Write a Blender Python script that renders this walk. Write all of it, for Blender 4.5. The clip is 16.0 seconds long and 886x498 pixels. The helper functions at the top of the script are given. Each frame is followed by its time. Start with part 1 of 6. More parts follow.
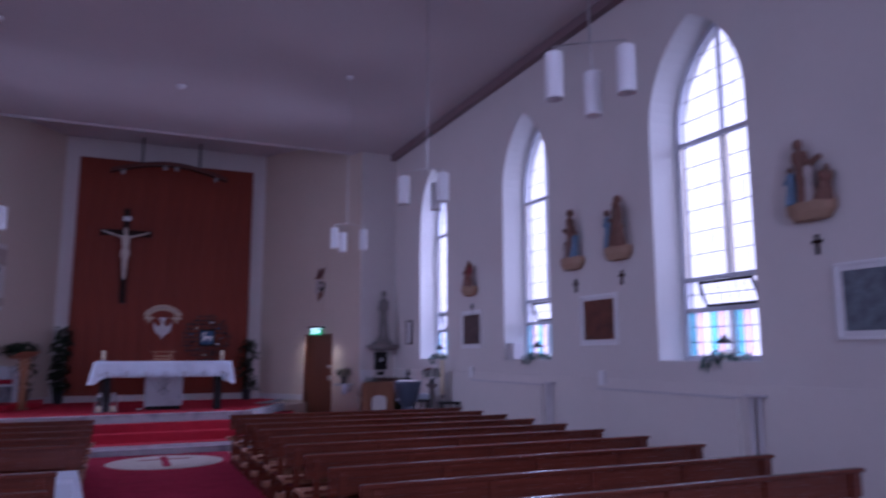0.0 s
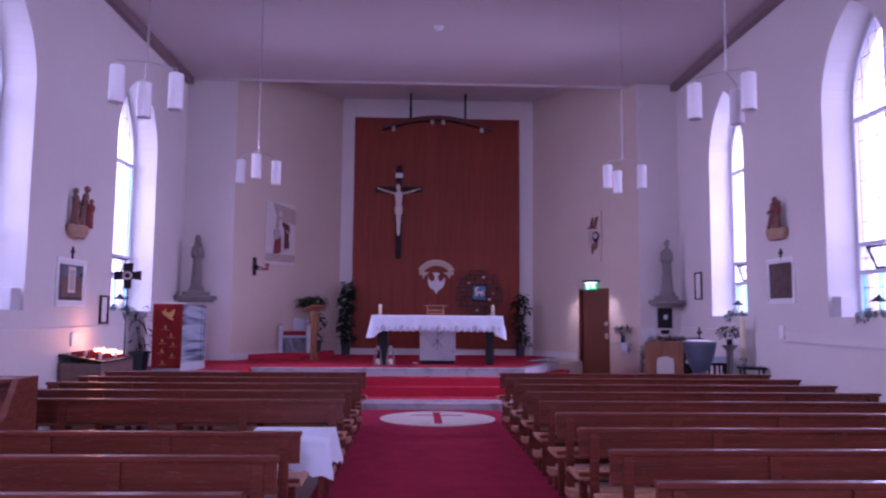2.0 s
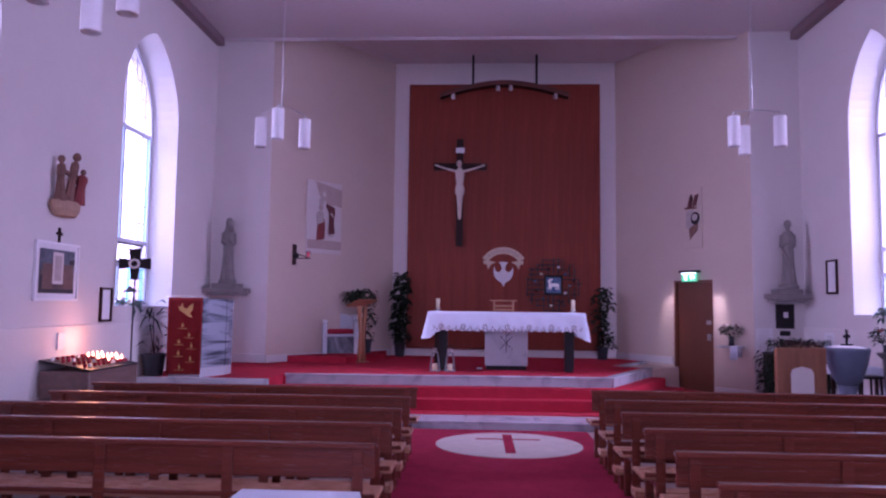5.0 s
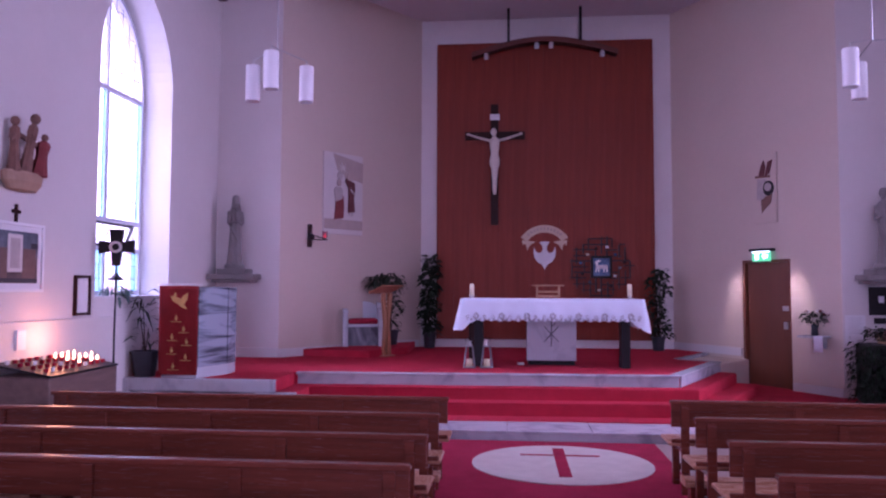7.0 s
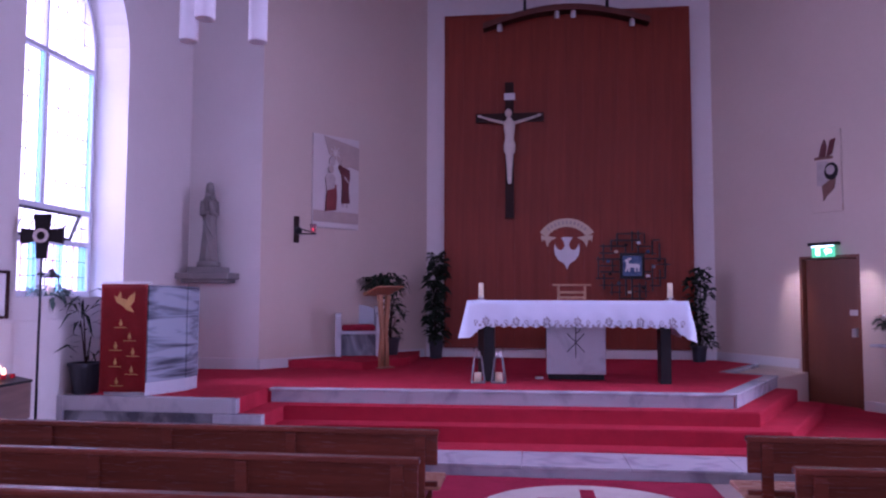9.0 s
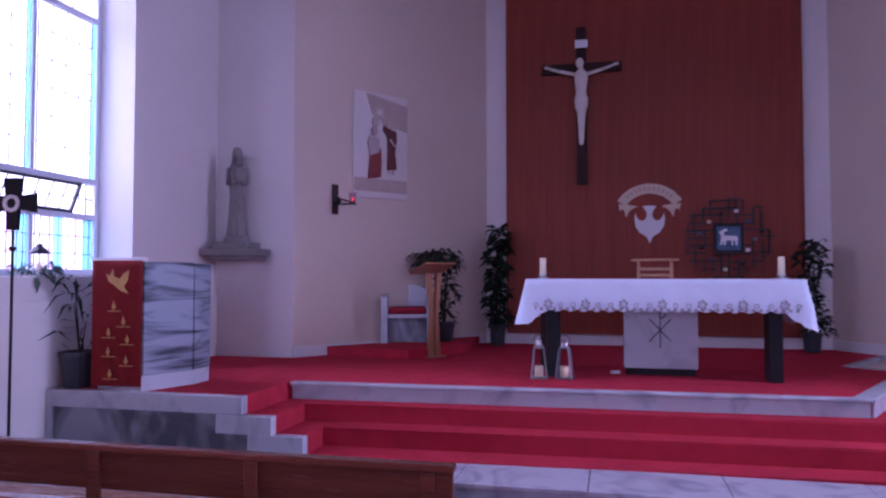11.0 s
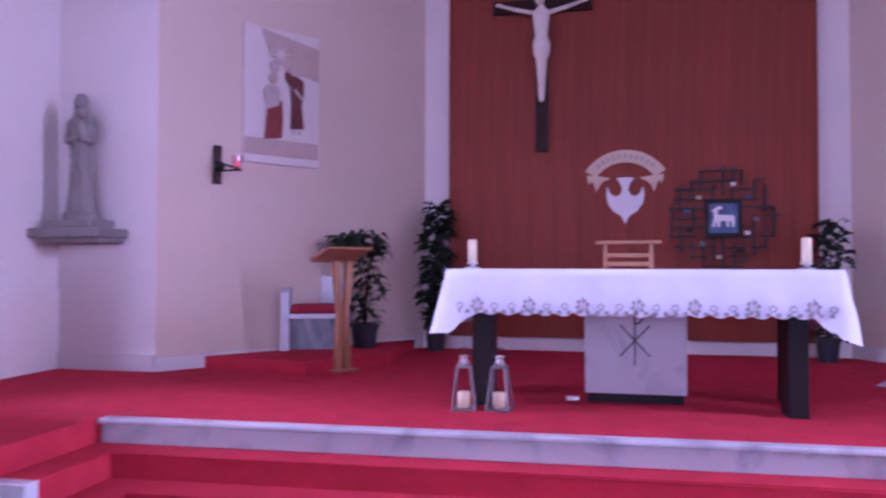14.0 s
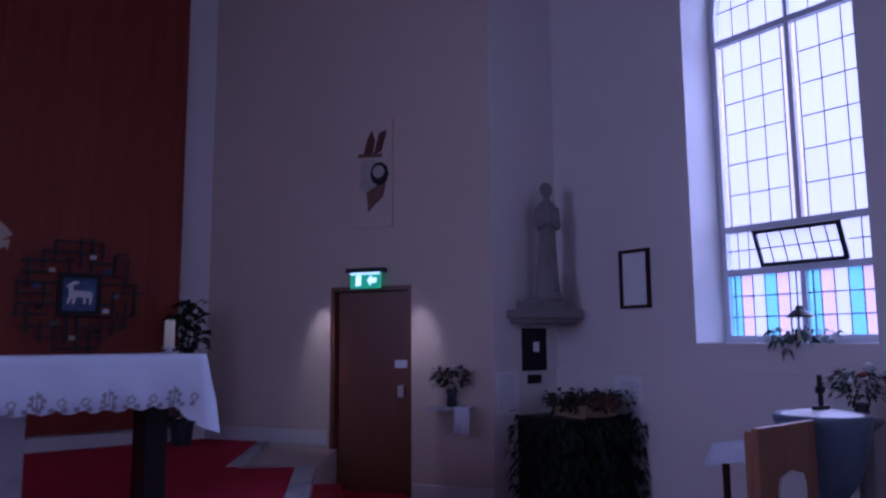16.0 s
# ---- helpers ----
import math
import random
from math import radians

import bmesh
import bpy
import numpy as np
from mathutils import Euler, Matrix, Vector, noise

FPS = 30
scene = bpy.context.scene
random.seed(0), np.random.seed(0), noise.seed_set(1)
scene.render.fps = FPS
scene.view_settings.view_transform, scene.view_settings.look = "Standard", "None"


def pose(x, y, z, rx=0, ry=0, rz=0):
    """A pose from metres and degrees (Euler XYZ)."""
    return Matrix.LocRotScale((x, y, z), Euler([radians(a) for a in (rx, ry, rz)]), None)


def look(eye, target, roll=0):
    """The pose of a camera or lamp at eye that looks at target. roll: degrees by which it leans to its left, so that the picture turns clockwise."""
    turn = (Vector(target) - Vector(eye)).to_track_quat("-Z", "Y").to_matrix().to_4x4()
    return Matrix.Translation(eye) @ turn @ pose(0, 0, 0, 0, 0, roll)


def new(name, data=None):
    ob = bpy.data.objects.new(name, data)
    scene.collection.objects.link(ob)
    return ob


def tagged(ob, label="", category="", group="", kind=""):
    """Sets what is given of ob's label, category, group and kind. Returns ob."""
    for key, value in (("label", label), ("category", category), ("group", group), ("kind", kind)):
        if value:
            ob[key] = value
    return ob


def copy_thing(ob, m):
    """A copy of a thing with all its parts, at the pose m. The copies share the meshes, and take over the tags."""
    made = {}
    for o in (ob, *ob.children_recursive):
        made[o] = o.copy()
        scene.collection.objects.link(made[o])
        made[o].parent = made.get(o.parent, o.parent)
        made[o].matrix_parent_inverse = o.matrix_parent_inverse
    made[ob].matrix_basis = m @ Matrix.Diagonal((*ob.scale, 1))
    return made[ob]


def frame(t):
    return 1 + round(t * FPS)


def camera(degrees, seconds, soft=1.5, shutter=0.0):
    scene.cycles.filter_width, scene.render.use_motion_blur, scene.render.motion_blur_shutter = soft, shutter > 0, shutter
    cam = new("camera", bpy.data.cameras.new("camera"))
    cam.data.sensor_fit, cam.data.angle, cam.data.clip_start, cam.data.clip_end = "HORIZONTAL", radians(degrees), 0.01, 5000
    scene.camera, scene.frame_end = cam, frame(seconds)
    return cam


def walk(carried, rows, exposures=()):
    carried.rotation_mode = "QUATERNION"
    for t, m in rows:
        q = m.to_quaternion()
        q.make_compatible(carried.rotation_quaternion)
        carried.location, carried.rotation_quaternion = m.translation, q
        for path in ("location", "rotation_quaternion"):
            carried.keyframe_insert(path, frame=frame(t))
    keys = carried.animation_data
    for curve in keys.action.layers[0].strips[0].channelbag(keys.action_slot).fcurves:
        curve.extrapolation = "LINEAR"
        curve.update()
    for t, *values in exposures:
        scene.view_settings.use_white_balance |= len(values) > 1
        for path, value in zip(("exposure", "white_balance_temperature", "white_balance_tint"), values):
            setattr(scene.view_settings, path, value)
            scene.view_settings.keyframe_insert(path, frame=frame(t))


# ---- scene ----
cam = camera(62.7, 16.0, soft=2.2, shutter=0.5)
PATH = [
    (0, (0.189, 0.793, 1.71), (0.984, 2.605, 2.0), -0.1),
    (0.5, (0.373, 1.111, 1.645), (0.847, 3.038, 1.894), 0.3),
    (1, (0.452, 1.451, 1.661), (0.719, 3.42, 1.884), 0.4),
    (1.5, (0.581, 1.859, 1.64), (0.742, 3.843, 1.836), 0.5),
    (2, (0.567, 2.192, 1.643), (0.644, 4.183, 1.82), 0.5),
    (2.5, (0.56, 2.541, 1.651), (0.559, 4.533, 1.83), 0.5),
    (3, (0.631, 2.933, 1.622), (0.599, 4.922, 1.823), 0.6),
    (3.5, (0.616, 3.401, 1.624), (0.553, 5.393, 1.798), 0.4),
    (4, (0.633, 3.824, 1.677), (0.556, 5.817, 1.826), 0.5),
    (4.2, (0.621, 3.985, 1.683), (0.554, 5.978, 1.834), 0.7),
    (6.5, (0.437, 5.858, 1.739), (0.26, 7.844, 1.897), 0.4),
    (7, (0.431, 6.286, 1.75), (0.249, 8.275, 1.859), 0.2),
    (7.5, (0.429, 6.668, 1.757), (0.243, 8.657, 1.861), 0.1),
    (8, (0.466, 7.121, 1.696), (0.253, 9.106, 1.812), 0.1),
    (10.3, (0.491, 9.001, 1.644), (0.212, 10.977, 1.778), -0.1),
    (10.5, (0.5, 9.147, 1.645), (0.183, 11.118, 1.764), -0.3),
    (11, (0.587, 9.517, 1.629), (0.132, 11.463, 1.705), 0.0),
    (11.5, (0.589, 9.89, 1.653), (0.106, 11.831, 1.677), 0.1),
    (12, (0.678, 10.275, 1.654), (0.194, 12.215, 1.673), 0.0),
    (12.5, (0.75, 10.675, 1.662), (0.218, 12.603, 1.687), -0.1),
    (13, (0.7, 11.05, 1.644), (0.134, 12.968, 1.659), -0.0),
    (13.5, (0.696, 11.425, 1.64), (0.159, 13.352, 1.645), -0.1),
    (14, (0.775, 11.811, 1.629), (0.364, 13.768, 1.675), 0.1),
    (14.5, (0.656, 12.082, 1.637), (0.658, 14.081, 1.699), 0.0),
    (14.7, (0.594, 12.142, 1.642), (0.835, 14.127, 1.701), 0.1),
    (15, (0.65, 12.22, 1.639), (1.216, 14.136, 1.725), -0.3),
    (15.5, (0.754, 12.219, 1.656), (1.777, 13.932, 1.804), -0.3),
    (16, (0.851, 12.324, 1.68), (2.014, 13.932, 1.93), -0.4),
]

# ---- exposure and light ----
walk(cam, [(t, look(eye, target, roll)) for t, eye, target, roll in PATH],
     [(0.0, -0.82, 5000, 44), (0.5, -0.72, 5000, 50), (1.0, -0.14, 5100, 61), (1.5, 0.0, 5200, 68), (2.0, 0.04, 5300, 71), (2.5, -0.22, 5350, 71), (3.0, -0.26, 5300, 70), (4.0, -0.06, 5300, 71), (6.5, 0.22, 5450, 73), (8.0, 0.22, 5350, 72), (10.5, -0.08, 5100, 65), (11.0, 0.0, 5050, 61),
      (12.0, 0.1, 5000, 62), (12.5, 0.25, 5050, 61), (13.0, 0.44, 5100, 61), (13.5, 0.75, 5200, 62), (14.0, 0.9, 5200, 68), (14.7, 0.95, 5100, 72), (15.0, 0.88, 4950, 67), (15.2, 0.7, 4850, 66), (15.5, 0.2, 4650, 66), (16.0, -1.5, 4600, 52)])

world = bpy.data.worlds.new("overcast_sky")
scene.world = world
world.use_nodes = True
wn = world.node_tree
sky = wn.nodes.new("ShaderNodeTexSky")
sky.sky_type, sky.sun_disc, sky.sun_elevation, sky.sun_rotation = "NISHITA", False, radians(52), radians(70)
wn.links.new(sky.outputs[0], wn.nodes["Background"].inputs[0])
sky.dust_density, sky.air_density = 6.0, 1.2
wn.nodes["Background"].inputs[1].default_value = 0.15

sun = new("sun", bpy.data.lights.new("sun", "SUN"))
sun.data.energy, sun.data.angle, sun.data.color = 0.6, radians(20), (1.0, 0.97, 0.93)
sun.matrix_world = look((30, 10, 38), (0, 10, 0))

# ---- plan ----
XL, XR = -4.5, 6.38            # nave side walls
YB, YE = -3.2, 18.15           # back wall and nave end
YEE = 17.90                    # nave end beside the font
CL, CR = (-3.40, YE), (5.48, YEE)       # corners of the chancel opening
BL, BR = (-1.34, 20.78), (3.60, 20.78)  # chancel back wall
HN, HC = 6.80, 7.20            # ceilings
Z1, Z2, Z3, ZD = 0.115, 0.285, 0.44, 0.60   # marble floor, two steps, dais
SILL, SPRING, APEX = 1.63, 4.62, 5.90
WIN_R = [(14.72, 16.21), (10.66, 12.21), (6.55, 8.16)]
WIN_L = [(14.56, 16.44), (10.25, 11.86), (6.05, 7.66)]
WIN_FILL = (-0.46, 2.34)          # unseen back-wall window, added for frontal fill
DEEP = 0.47                    # wall face to glass

# large lamps that stand for the sky in each window
def window_lamp(y0, y1, side, watts):
    lean, tall = radians(36), APEX - SILL - 0.05
    x = (XR + DEEP if side > 0 else XL - DEEP) + side * (1.5 + tall / 2 * math.sin(lean))
    lamp = new("window_daylight", bpy.data.lights.new("window_daylight", "AREA"))
    d = lamp.data
    d.spread = radians(150)
    d.shape, d.size, d.size_y, d.energy, d.color = "RECTANGLE", y1 - y0 - 0.02, tall, watts, (0.93, 0.96, 1.0)
    c = ((y0 + y1) / 2, (SILL + APEX) / 2)
    lamp.matrix_world = look((x, c[0], c[1]), (x - side, c[0], c[1] - math.tan(lean)))
    return lamp


for (y0, y1), watts in zip(WIN_R, (480, 200, 185)):
    window_lamp(y0, y1, 1, watts)
for (y0, y1), watts in zip(WIN_L, (365, 190, 165)):
    window_lamp(y0, y1, -1, watts)
# added lamp in the unseen back window, lifts the chancel and pew backs
back = new("window_daylight", bpy.data.lights.new("window_daylight", "AREA"))
back.data.shape, back.data.size, back.data.size_y, back.data.energy, back.data.color = "RECTANGLE", 2.7, 4.2, 390, (0.93, 0.96, 1.0)
back.matrix_world = look((0.94, YB - 0.56, 3.76), (0.94, YB + 5, 3.76))


# ---- materials ----
def mat(name, base, rough=0.6, metal=0.0, vary=0.0, scale=4.0, bump=0.0, bscale=60.0, second=None, stretch=(1, 1, 1), emit=None, power=0.0, island=0.0, spec=0.5, coords="Object"):
    m = bpy.data.materials.new(name)
    m.use_nodes = True
    n, l = m.node_tree.nodes, m.node_tree.links
    p = n["Principled BSDF"]
    p.inputs["Roughness"].default_value, p.inputs["Metallic"].default_value = rough, metal
    p.inputs["Specular IOR Level"].default_value = spec
    p.inputs["Base Color"].default_value = (*base, 1)
    if emit:
        p.inputs["Emission Color"].default_value, p.inputs["Emission Strength"].default_value = (*emit, 1), power
    tc = n.new("ShaderNodeTexCoord")
    mp = n.new("ShaderNodeMapping")
    mp.inputs["Scale"].default_value = stretch
    l.new(tc.outputs[coords], mp.inputs[0])
    if vary or second:
        big, fine = n.new("ShaderNodeTexNoise"), n.new("ShaderNodeTexNoise")
        big.inputs["Scale"].default_value, big.inputs["Detail"].default_value = scale, 5
        fine.inputs["Scale"].default_value, fine.inputs["Detail"].default_value = scale * 9, 3
        l.new(mp.outputs[0], big.inputs[0]), l.new(mp.outputs[0], fine.inputs[0])
        add = n.new("ShaderNodeMath")
        add.operation = "MULTIPLY_ADD"
        add.inputs[1].default_value = 0.35
        l.new(fine.outputs[0], add.inputs[0]), l.new(big.outputs[0], add.inputs[2])
        ramp = n.new("ShaderNodeValToRGB")
        ramp.color_ramp.elements[0].position, ramp.color_ramp.elements[1].position = 0.42, 0.95
        other = second or tuple(c * (1 - vary) for c in base)
        ramp.color_ramp.elements[0].color, ramp.color_ramp.elements[1].color = (*base, 1), (*other, 1)
        l.new(add.outputs[0], ramp.inputs[0])
        out = ramp.outputs[0]
        if island:
            info = n.new("ShaderNodeObjectInfo")
            mr = n.new("ShaderNodeMapRange")
            mr.inputs["To Min"].default_value, mr.inputs["To Max"].default_value = 1 - island, 1 + island
            l.new(info.outputs["Random"], mr.inputs[0])
            mul = n.new("ShaderNodeVectorMath")
            mul.operation = "SCALE"
            l.new(out, mul.inputs[0]), l.new(mr.outputs[0], mul.inputs["Scale"])
            out = mul.outputs[0]
        l.new(out, p.inputs["Base Color"])
        rr = n.new("ShaderNodeMapRange")
        rr.inputs["To Min"].default_value, rr.inputs["To Max"].default_value = max(0.02, rough - 0.08), min(1, rough + 0.1)
        l.new(fine.outputs[0], rr.inputs[0]), l.new(rr.outputs[0], p.inputs["Roughness"])
    if bump:
        bt, bp = n.new("ShaderNodeTexNoise"), n.new("ShaderNodeBump")
        bt.inputs["Scale"].default_value, bt.inputs["Detail"].default_value = bscale, 4
        bp.inputs["Strength"].default_value, bp.inputs["Distance"].default_value = bump, 0.01
        l.new(mp.outputs[0], bt.inputs[0]), l.new(bt.outputs[0], bp.inputs["Height"]), l.new(bp.outputs[0], p.inputs["Normal"])
    return m


def marble(name, base, vein, scale, rough=0.25, lean=(1, 1, 1), width=0.62):
    m = mat(name, base, rough)
    n, l = m.node_tree.nodes, m.node_tree.links
    mp = n["Mapping"]
    mp.inputs["Scale"].default_value = lean
    a, b, r = n.new("ShaderNodeTexNoise"), n.new("ShaderNodeTexNoise"), n.new("ShaderNodeValToRGB")
    a.inputs["Scale"].default_value, a.inputs["Detail"].default_value, a.inputs["Distortion"].default_value = scale, 9, 1.6
    b.inputs["Scale"].default_value = scale * 0.35
    l.new(mp.outputs[0], a.inputs[0]), l.new(mp.outputs[0], b.inputs[0])
    mixer = n.new("ShaderNodeMath")
    mixer.operation = "MULTIPLY_ADD"
    mixer.inputs[1].default_value = 0.35
    l.new(b.outputs[0], mixer.inputs[0]), l.new(a.outputs[0], mixer.inputs[2])
    r.color_ramp.elements[0].position, r.color_ramp.elements[1].position = width, width + 0.2
    r.color_ramp.elements[0].color, r.color_ramp.elements[1].color = (*base, 1), (*vein, 1)
    l.new(mixer.outputs[0], r.inputs[0]), l.new(r.outputs[0], n["Principled BSDF"].inputs["Base Color"])
    return m


def glass(name, colour, haze=0.25):
    m = bpy.data.materials.new(name)
    m.use_nodes = True
    n, l = m.node_tree.nodes, m.node_tree.links
    n.remove(n["Principled BSDF"])
    tr, tl, gl, m1, m2 = (n.new("ShaderNode" + k) for k in ("BsdfTransparent", "BsdfTranslucent", "BsdfGlossy", "MixShader", "MixShader"))
    tx, cr = n.new("ShaderNodeTexNoise"), n.new("ShaderNodeMapRange")
    tx.inputs["Scale"].default_value = 3.0
    cr.inputs["To Min"].default_value, cr.inputs["To Max"].default_value = haze * 0.6, haze * 1.4
    l.new(tx.outputs[0], cr.inputs[0])
    tr.inputs[0].default_value = tl.inputs[0].default_value = (*colour, 1)
    gl.inputs["Roughness"].default_value = 0.12
    m2.inputs[0].default_value = 0.05
    l.new(cr.outputs[0], m1.inputs[0]), l.new(tr.outputs[0], m1.inputs[1]), l.new(tl.outputs[0], m1.inputs[2])
    l.new(m1.outputs[0], m2.inputs[1]), l.new(gl.outputs[0], m2.inputs[2]), l.new(m2.outputs[0], n["Material Output"].inputs[0])
    return m


PAINT = mat("wall_paint", (0.64, 0.60, 0.585), 0.7, vary=0.05, scale=1.2, bump=0.08, bscale=90)
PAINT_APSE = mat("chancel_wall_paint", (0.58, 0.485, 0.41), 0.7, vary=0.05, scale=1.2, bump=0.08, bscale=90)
PAINT_LOW = mat("dado_paint", (0.66, 0.62, 0.60), 0.5, vary=0.06, scale=1.5, bump=0.06, bscale=70)
REVEAL = mat("reveal_paint", (0.60, 0.59, 0.59), 0.6, vary=0.03, scale=2)
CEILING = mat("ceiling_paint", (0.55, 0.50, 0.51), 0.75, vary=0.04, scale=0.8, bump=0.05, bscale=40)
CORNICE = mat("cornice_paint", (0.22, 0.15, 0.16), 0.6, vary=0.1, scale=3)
CARPET = mat("red_carpet", (0.54, 0.036, 0.060), 0.95, vary=0.25, scale=5, bump=0.5, bscale=420, spec=0.1)
CARPET_AISLE = mat("aisle_carpet", (0.36, 0.026, 0.06), 0.95, vary=0.28, scale=4, bump=0.5, bscale=420, spec=0.1)
CREAM_CARPET = mat("cream_carpet", (0.56, 0.50, 0.46), 0.95, vary=0.15, scale=6, bump=0.4, bscale=420, spec=0.1)
MARBLE = marble("white_marble", (0.45, 0.475, 0.52), (0.28, 0.30, 0.355), 1.8, width=0.68)
MARBLE_GREY = marble("grey_marble", (0.30, 0.32, 0.35), (0.09, 0.10, 0.12), 1.6, lean=(1, 1, 0.5), width=0.55)
MARBLE_BAND = marble("banded_grey_marble", (0.29, 0.335, 0.40), (0.06, 0.07, 0.09), 1.3, lean=(0.6, 0.6, 4.5), width=0.62)
PEW = mat("pew_wood", (0.20, 0.050, 0.029), 0.24, second=(0.10, 0.025, 0.016), scale=3, stretch=(0.25, 4, 6), bump=0.08, bscale=14)
# pale seat wood, its colour raised further for light falling on the seats
PEW_SEAT_LIT = mat("pew_seat_wood_lit", (0.46, 0.24, 0.15), 0.26, second=(0.32, 0.15, 0.09), scale=3, stretch=(0.25, 5, 5), bump=0.05, bscale=14)
PANEL = mat("mahogany_veneer", (0.26, 0.044, 0.021), 0.5, second=(0.17, 0.027, 0.013), scale=3.5, stretch=(3, 3, 0.16), bump=0.04, bscale=18, island=0.04, spec=0.25)
DOORWOOD = mat("door_veneer", (0.175, 0.054, 0.027), 0.4, second=(0.15, 0.05, 0.026), scale=3, stretch=(5, 5, 0.3), bump=0.05, bscale=18)
LATTICE = mat("lattice_wood", (0.028, 0.012, 0.012), 0.55, vary=0.4, scale=6)
BOARDWOOD = mat("display_oak", (0.27, 0.11, 0.05), 0.45, second=(0.18, 0.06, 0.03), scale=3, stretch=(4, 4, 0.5), bump=0.05, bscale=20)
CANOPYWOOD = mat("canopy_wood", (0.13, 0.030, 0.018), 0.5, vary=0.3, scale=5)
DARKWOOD = mat("dark_wood", (0.032, 0.010, 0.008), 0.5, vary=0.4, scale=6, stretch=(5, 5, 0.5), spec=0.2)
BLACKWOOD = mat("black_wood", (0.013, 0.011, 0.013), 0.45, vary=0.3, scale=5, stretch=(5, 5, 0.5), spec=0.22)
PALEWOOD = mat("pale_oak", (0.42, 0.20, 0.10), 0.42, second=(0.30, 0.13, 0.06), scale=4, stretch=(4, 4, 0.4), bump=0.05, bscale=20)
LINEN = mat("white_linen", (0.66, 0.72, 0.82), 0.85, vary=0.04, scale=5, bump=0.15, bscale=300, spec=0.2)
LACE = mat("grey_lace", (0.38, 0.37, 0.42), 0.9, vary=0.4, scale=30, bump=0.3, bscale=200)
STONE = mat("grey_stone", (0.25, 0.23, 0.225), 0.85, vary=0.25, scale=5, bump=0.3, bscale=40)
PLASTER = mat("ivory_plaster", (0.68, 0.63, 0.55), 0.55, vary=0.12, scale=12)
LEAF = mat("leaf", (0.018, 0.036, 0.020), 0.55, vary=0.5, scale=9, spec=0.15)
LEAF_PALE = mat("pale_leaf", (0.06, 0.12, 0.10), 0.5, vary=0.4, scale=9)
POT = mat("dark_blue_pot", (0.020, 0.024, 0.035), 0.4, vary=0.2, scale=8)
SOIL = mat("soil", (0.03, 0.022, 0.016), 0.95, vary=0.4, scale=30, bump=0.5, bscale=60)
FRAMEPAINT = mat("window_frame_paint", (0.56, 0.58, 0.66), 0.45, vary=0.08, scale=6)
LEAD = mat("lead", (0.05, 0.05, 0.055), 0.5, metal=0.4)
DARKMETAL = mat("dark_metal", (0.02, 0.02, 0.022), 0.4, metal=0.6, vary=0.2, scale=8)
LANTERNSTEEL = mat("lantern_steel", (0.22, 0.22, 0.24), 0.35, metal=0.8, vary=0.15, scale=10)
STEEL = mat("steel", (0.55, 0.55, 0.56), 0.3, metal=1.0, vary=0.1, scale=10)
WHITEPLASTIC = mat("white_plastic", (0.78, 0.78, 0.80), 0.45, vary=0.03, scale=6)
LAMPGLASS = mat("opal_glass", (0.80, 0.80, 0.84), 0.3, vary=0.03, scale=6)
WAX = mat("candle_wax", (0.72, 0.61, 0.42), 0.5, vary=0.1, scale=9)
BANNER = mat("red_banner_cloth", (0.36, 0.020, 0.022), 0.85, vary=0.25, scale=6, bump=0.25, bscale=260)
GOLD = mat("gold_applique", (0.62, 0.36, 0.11), 0.6, vary=0.25, scale=14)
CREAMCARD = mat("cream_card", (0.62, 0.50, 0.36), 0.6, vary=0.12, scale=10)
PAPER = mat("paper", (0.72, 0.72, 0.74), 0.8, vary=0.06, scale=8)
GREYINK = mat("grey_print", (0.48, 0.47, 0.48), 0.8)
INK = mat("ink", (0.05, 0.05, 0.06), 0.8)
VELVET = mat("crimson_velvet", (0.30, 0.008, 0.025), 0.9, vary=0.25, scale=10)
RUG = mat("worn_rug", (0.26, 0.18, 0.17), 0.95, second=(0.12, 0.08, 0.09), scale=9, bump=0.4, bscale=200)
STRAW = mat("straw", (0.48, 0.33, 0.18), 0.9, vary=0.4, scale=20, bump=0.5, bscale=90)
TERRACOTTA = mat("terracotta", (0.42, 0.27, 0.18), 0.75, vary=0.25, scale=9, bump=0.2, bscale=40)
ROBE_BROWN = mat("robe_brown", (0.22, 0.11, 0.08), 0.75, vary=0.35, scale=12)
ROBE_RED = mat("robe_red", (0.24, 0.04, 0.04), 0.75, vary=0.3, scale=12)
ROBE_WINE = mat("robe_wine", (0.13, 0.030, 0.032), 0.75, vary=0.3, scale=12)
ROBE_PALE = mat("robe_pale", (0.48, 0.42, 0.40), 0.75, vary=0.25, scale=12)
ROBE_BLUE = mat("robe_blue", (0.16, 0.26, 0.38), 0.75, vary=0.25, scale=12)
STANDWOOD = mat("stand_wood", (0.20, 0.12, 0.10), 0.5, vary=0.35, scale=5, stretch=(4, 0.5, 4))
TANPAINT = mat("tan_mural", (0.46, 0.37, 0.33), 0.8, vary=0.15, scale=7)
STUCCO = mat("white_mural_ground", (0.62, 0.58, 0.56), 0.8, vary=0.06, scale=5)
PIC_DARK = mat("dark_picture", (0.025, 0.020, 0.024), 0.3, second=(0.16, 0.11, 0.10), scale=7)
PIC_WARM = mat("warm_picture", (0.05, 0.02, 0.02), 0.3, second=(0.20, 0.07, 0.04), scale=6)
PIC_BLUE = mat("blue_picture", (0.03, 0.04, 0.06), 0.3, second=(0.16, 0.20, 0.24), scale=8)
ICON_BLUE = mat("icon_blue", (0.02, 0.06, 0.16), 0.25, second=(0.09, 0.17, 0.30), scale=9)
GREY_FONT = mat("blue_grey_font", (0.10, 0.13, 0.19), 0.45, vary=0.25, scale=5)
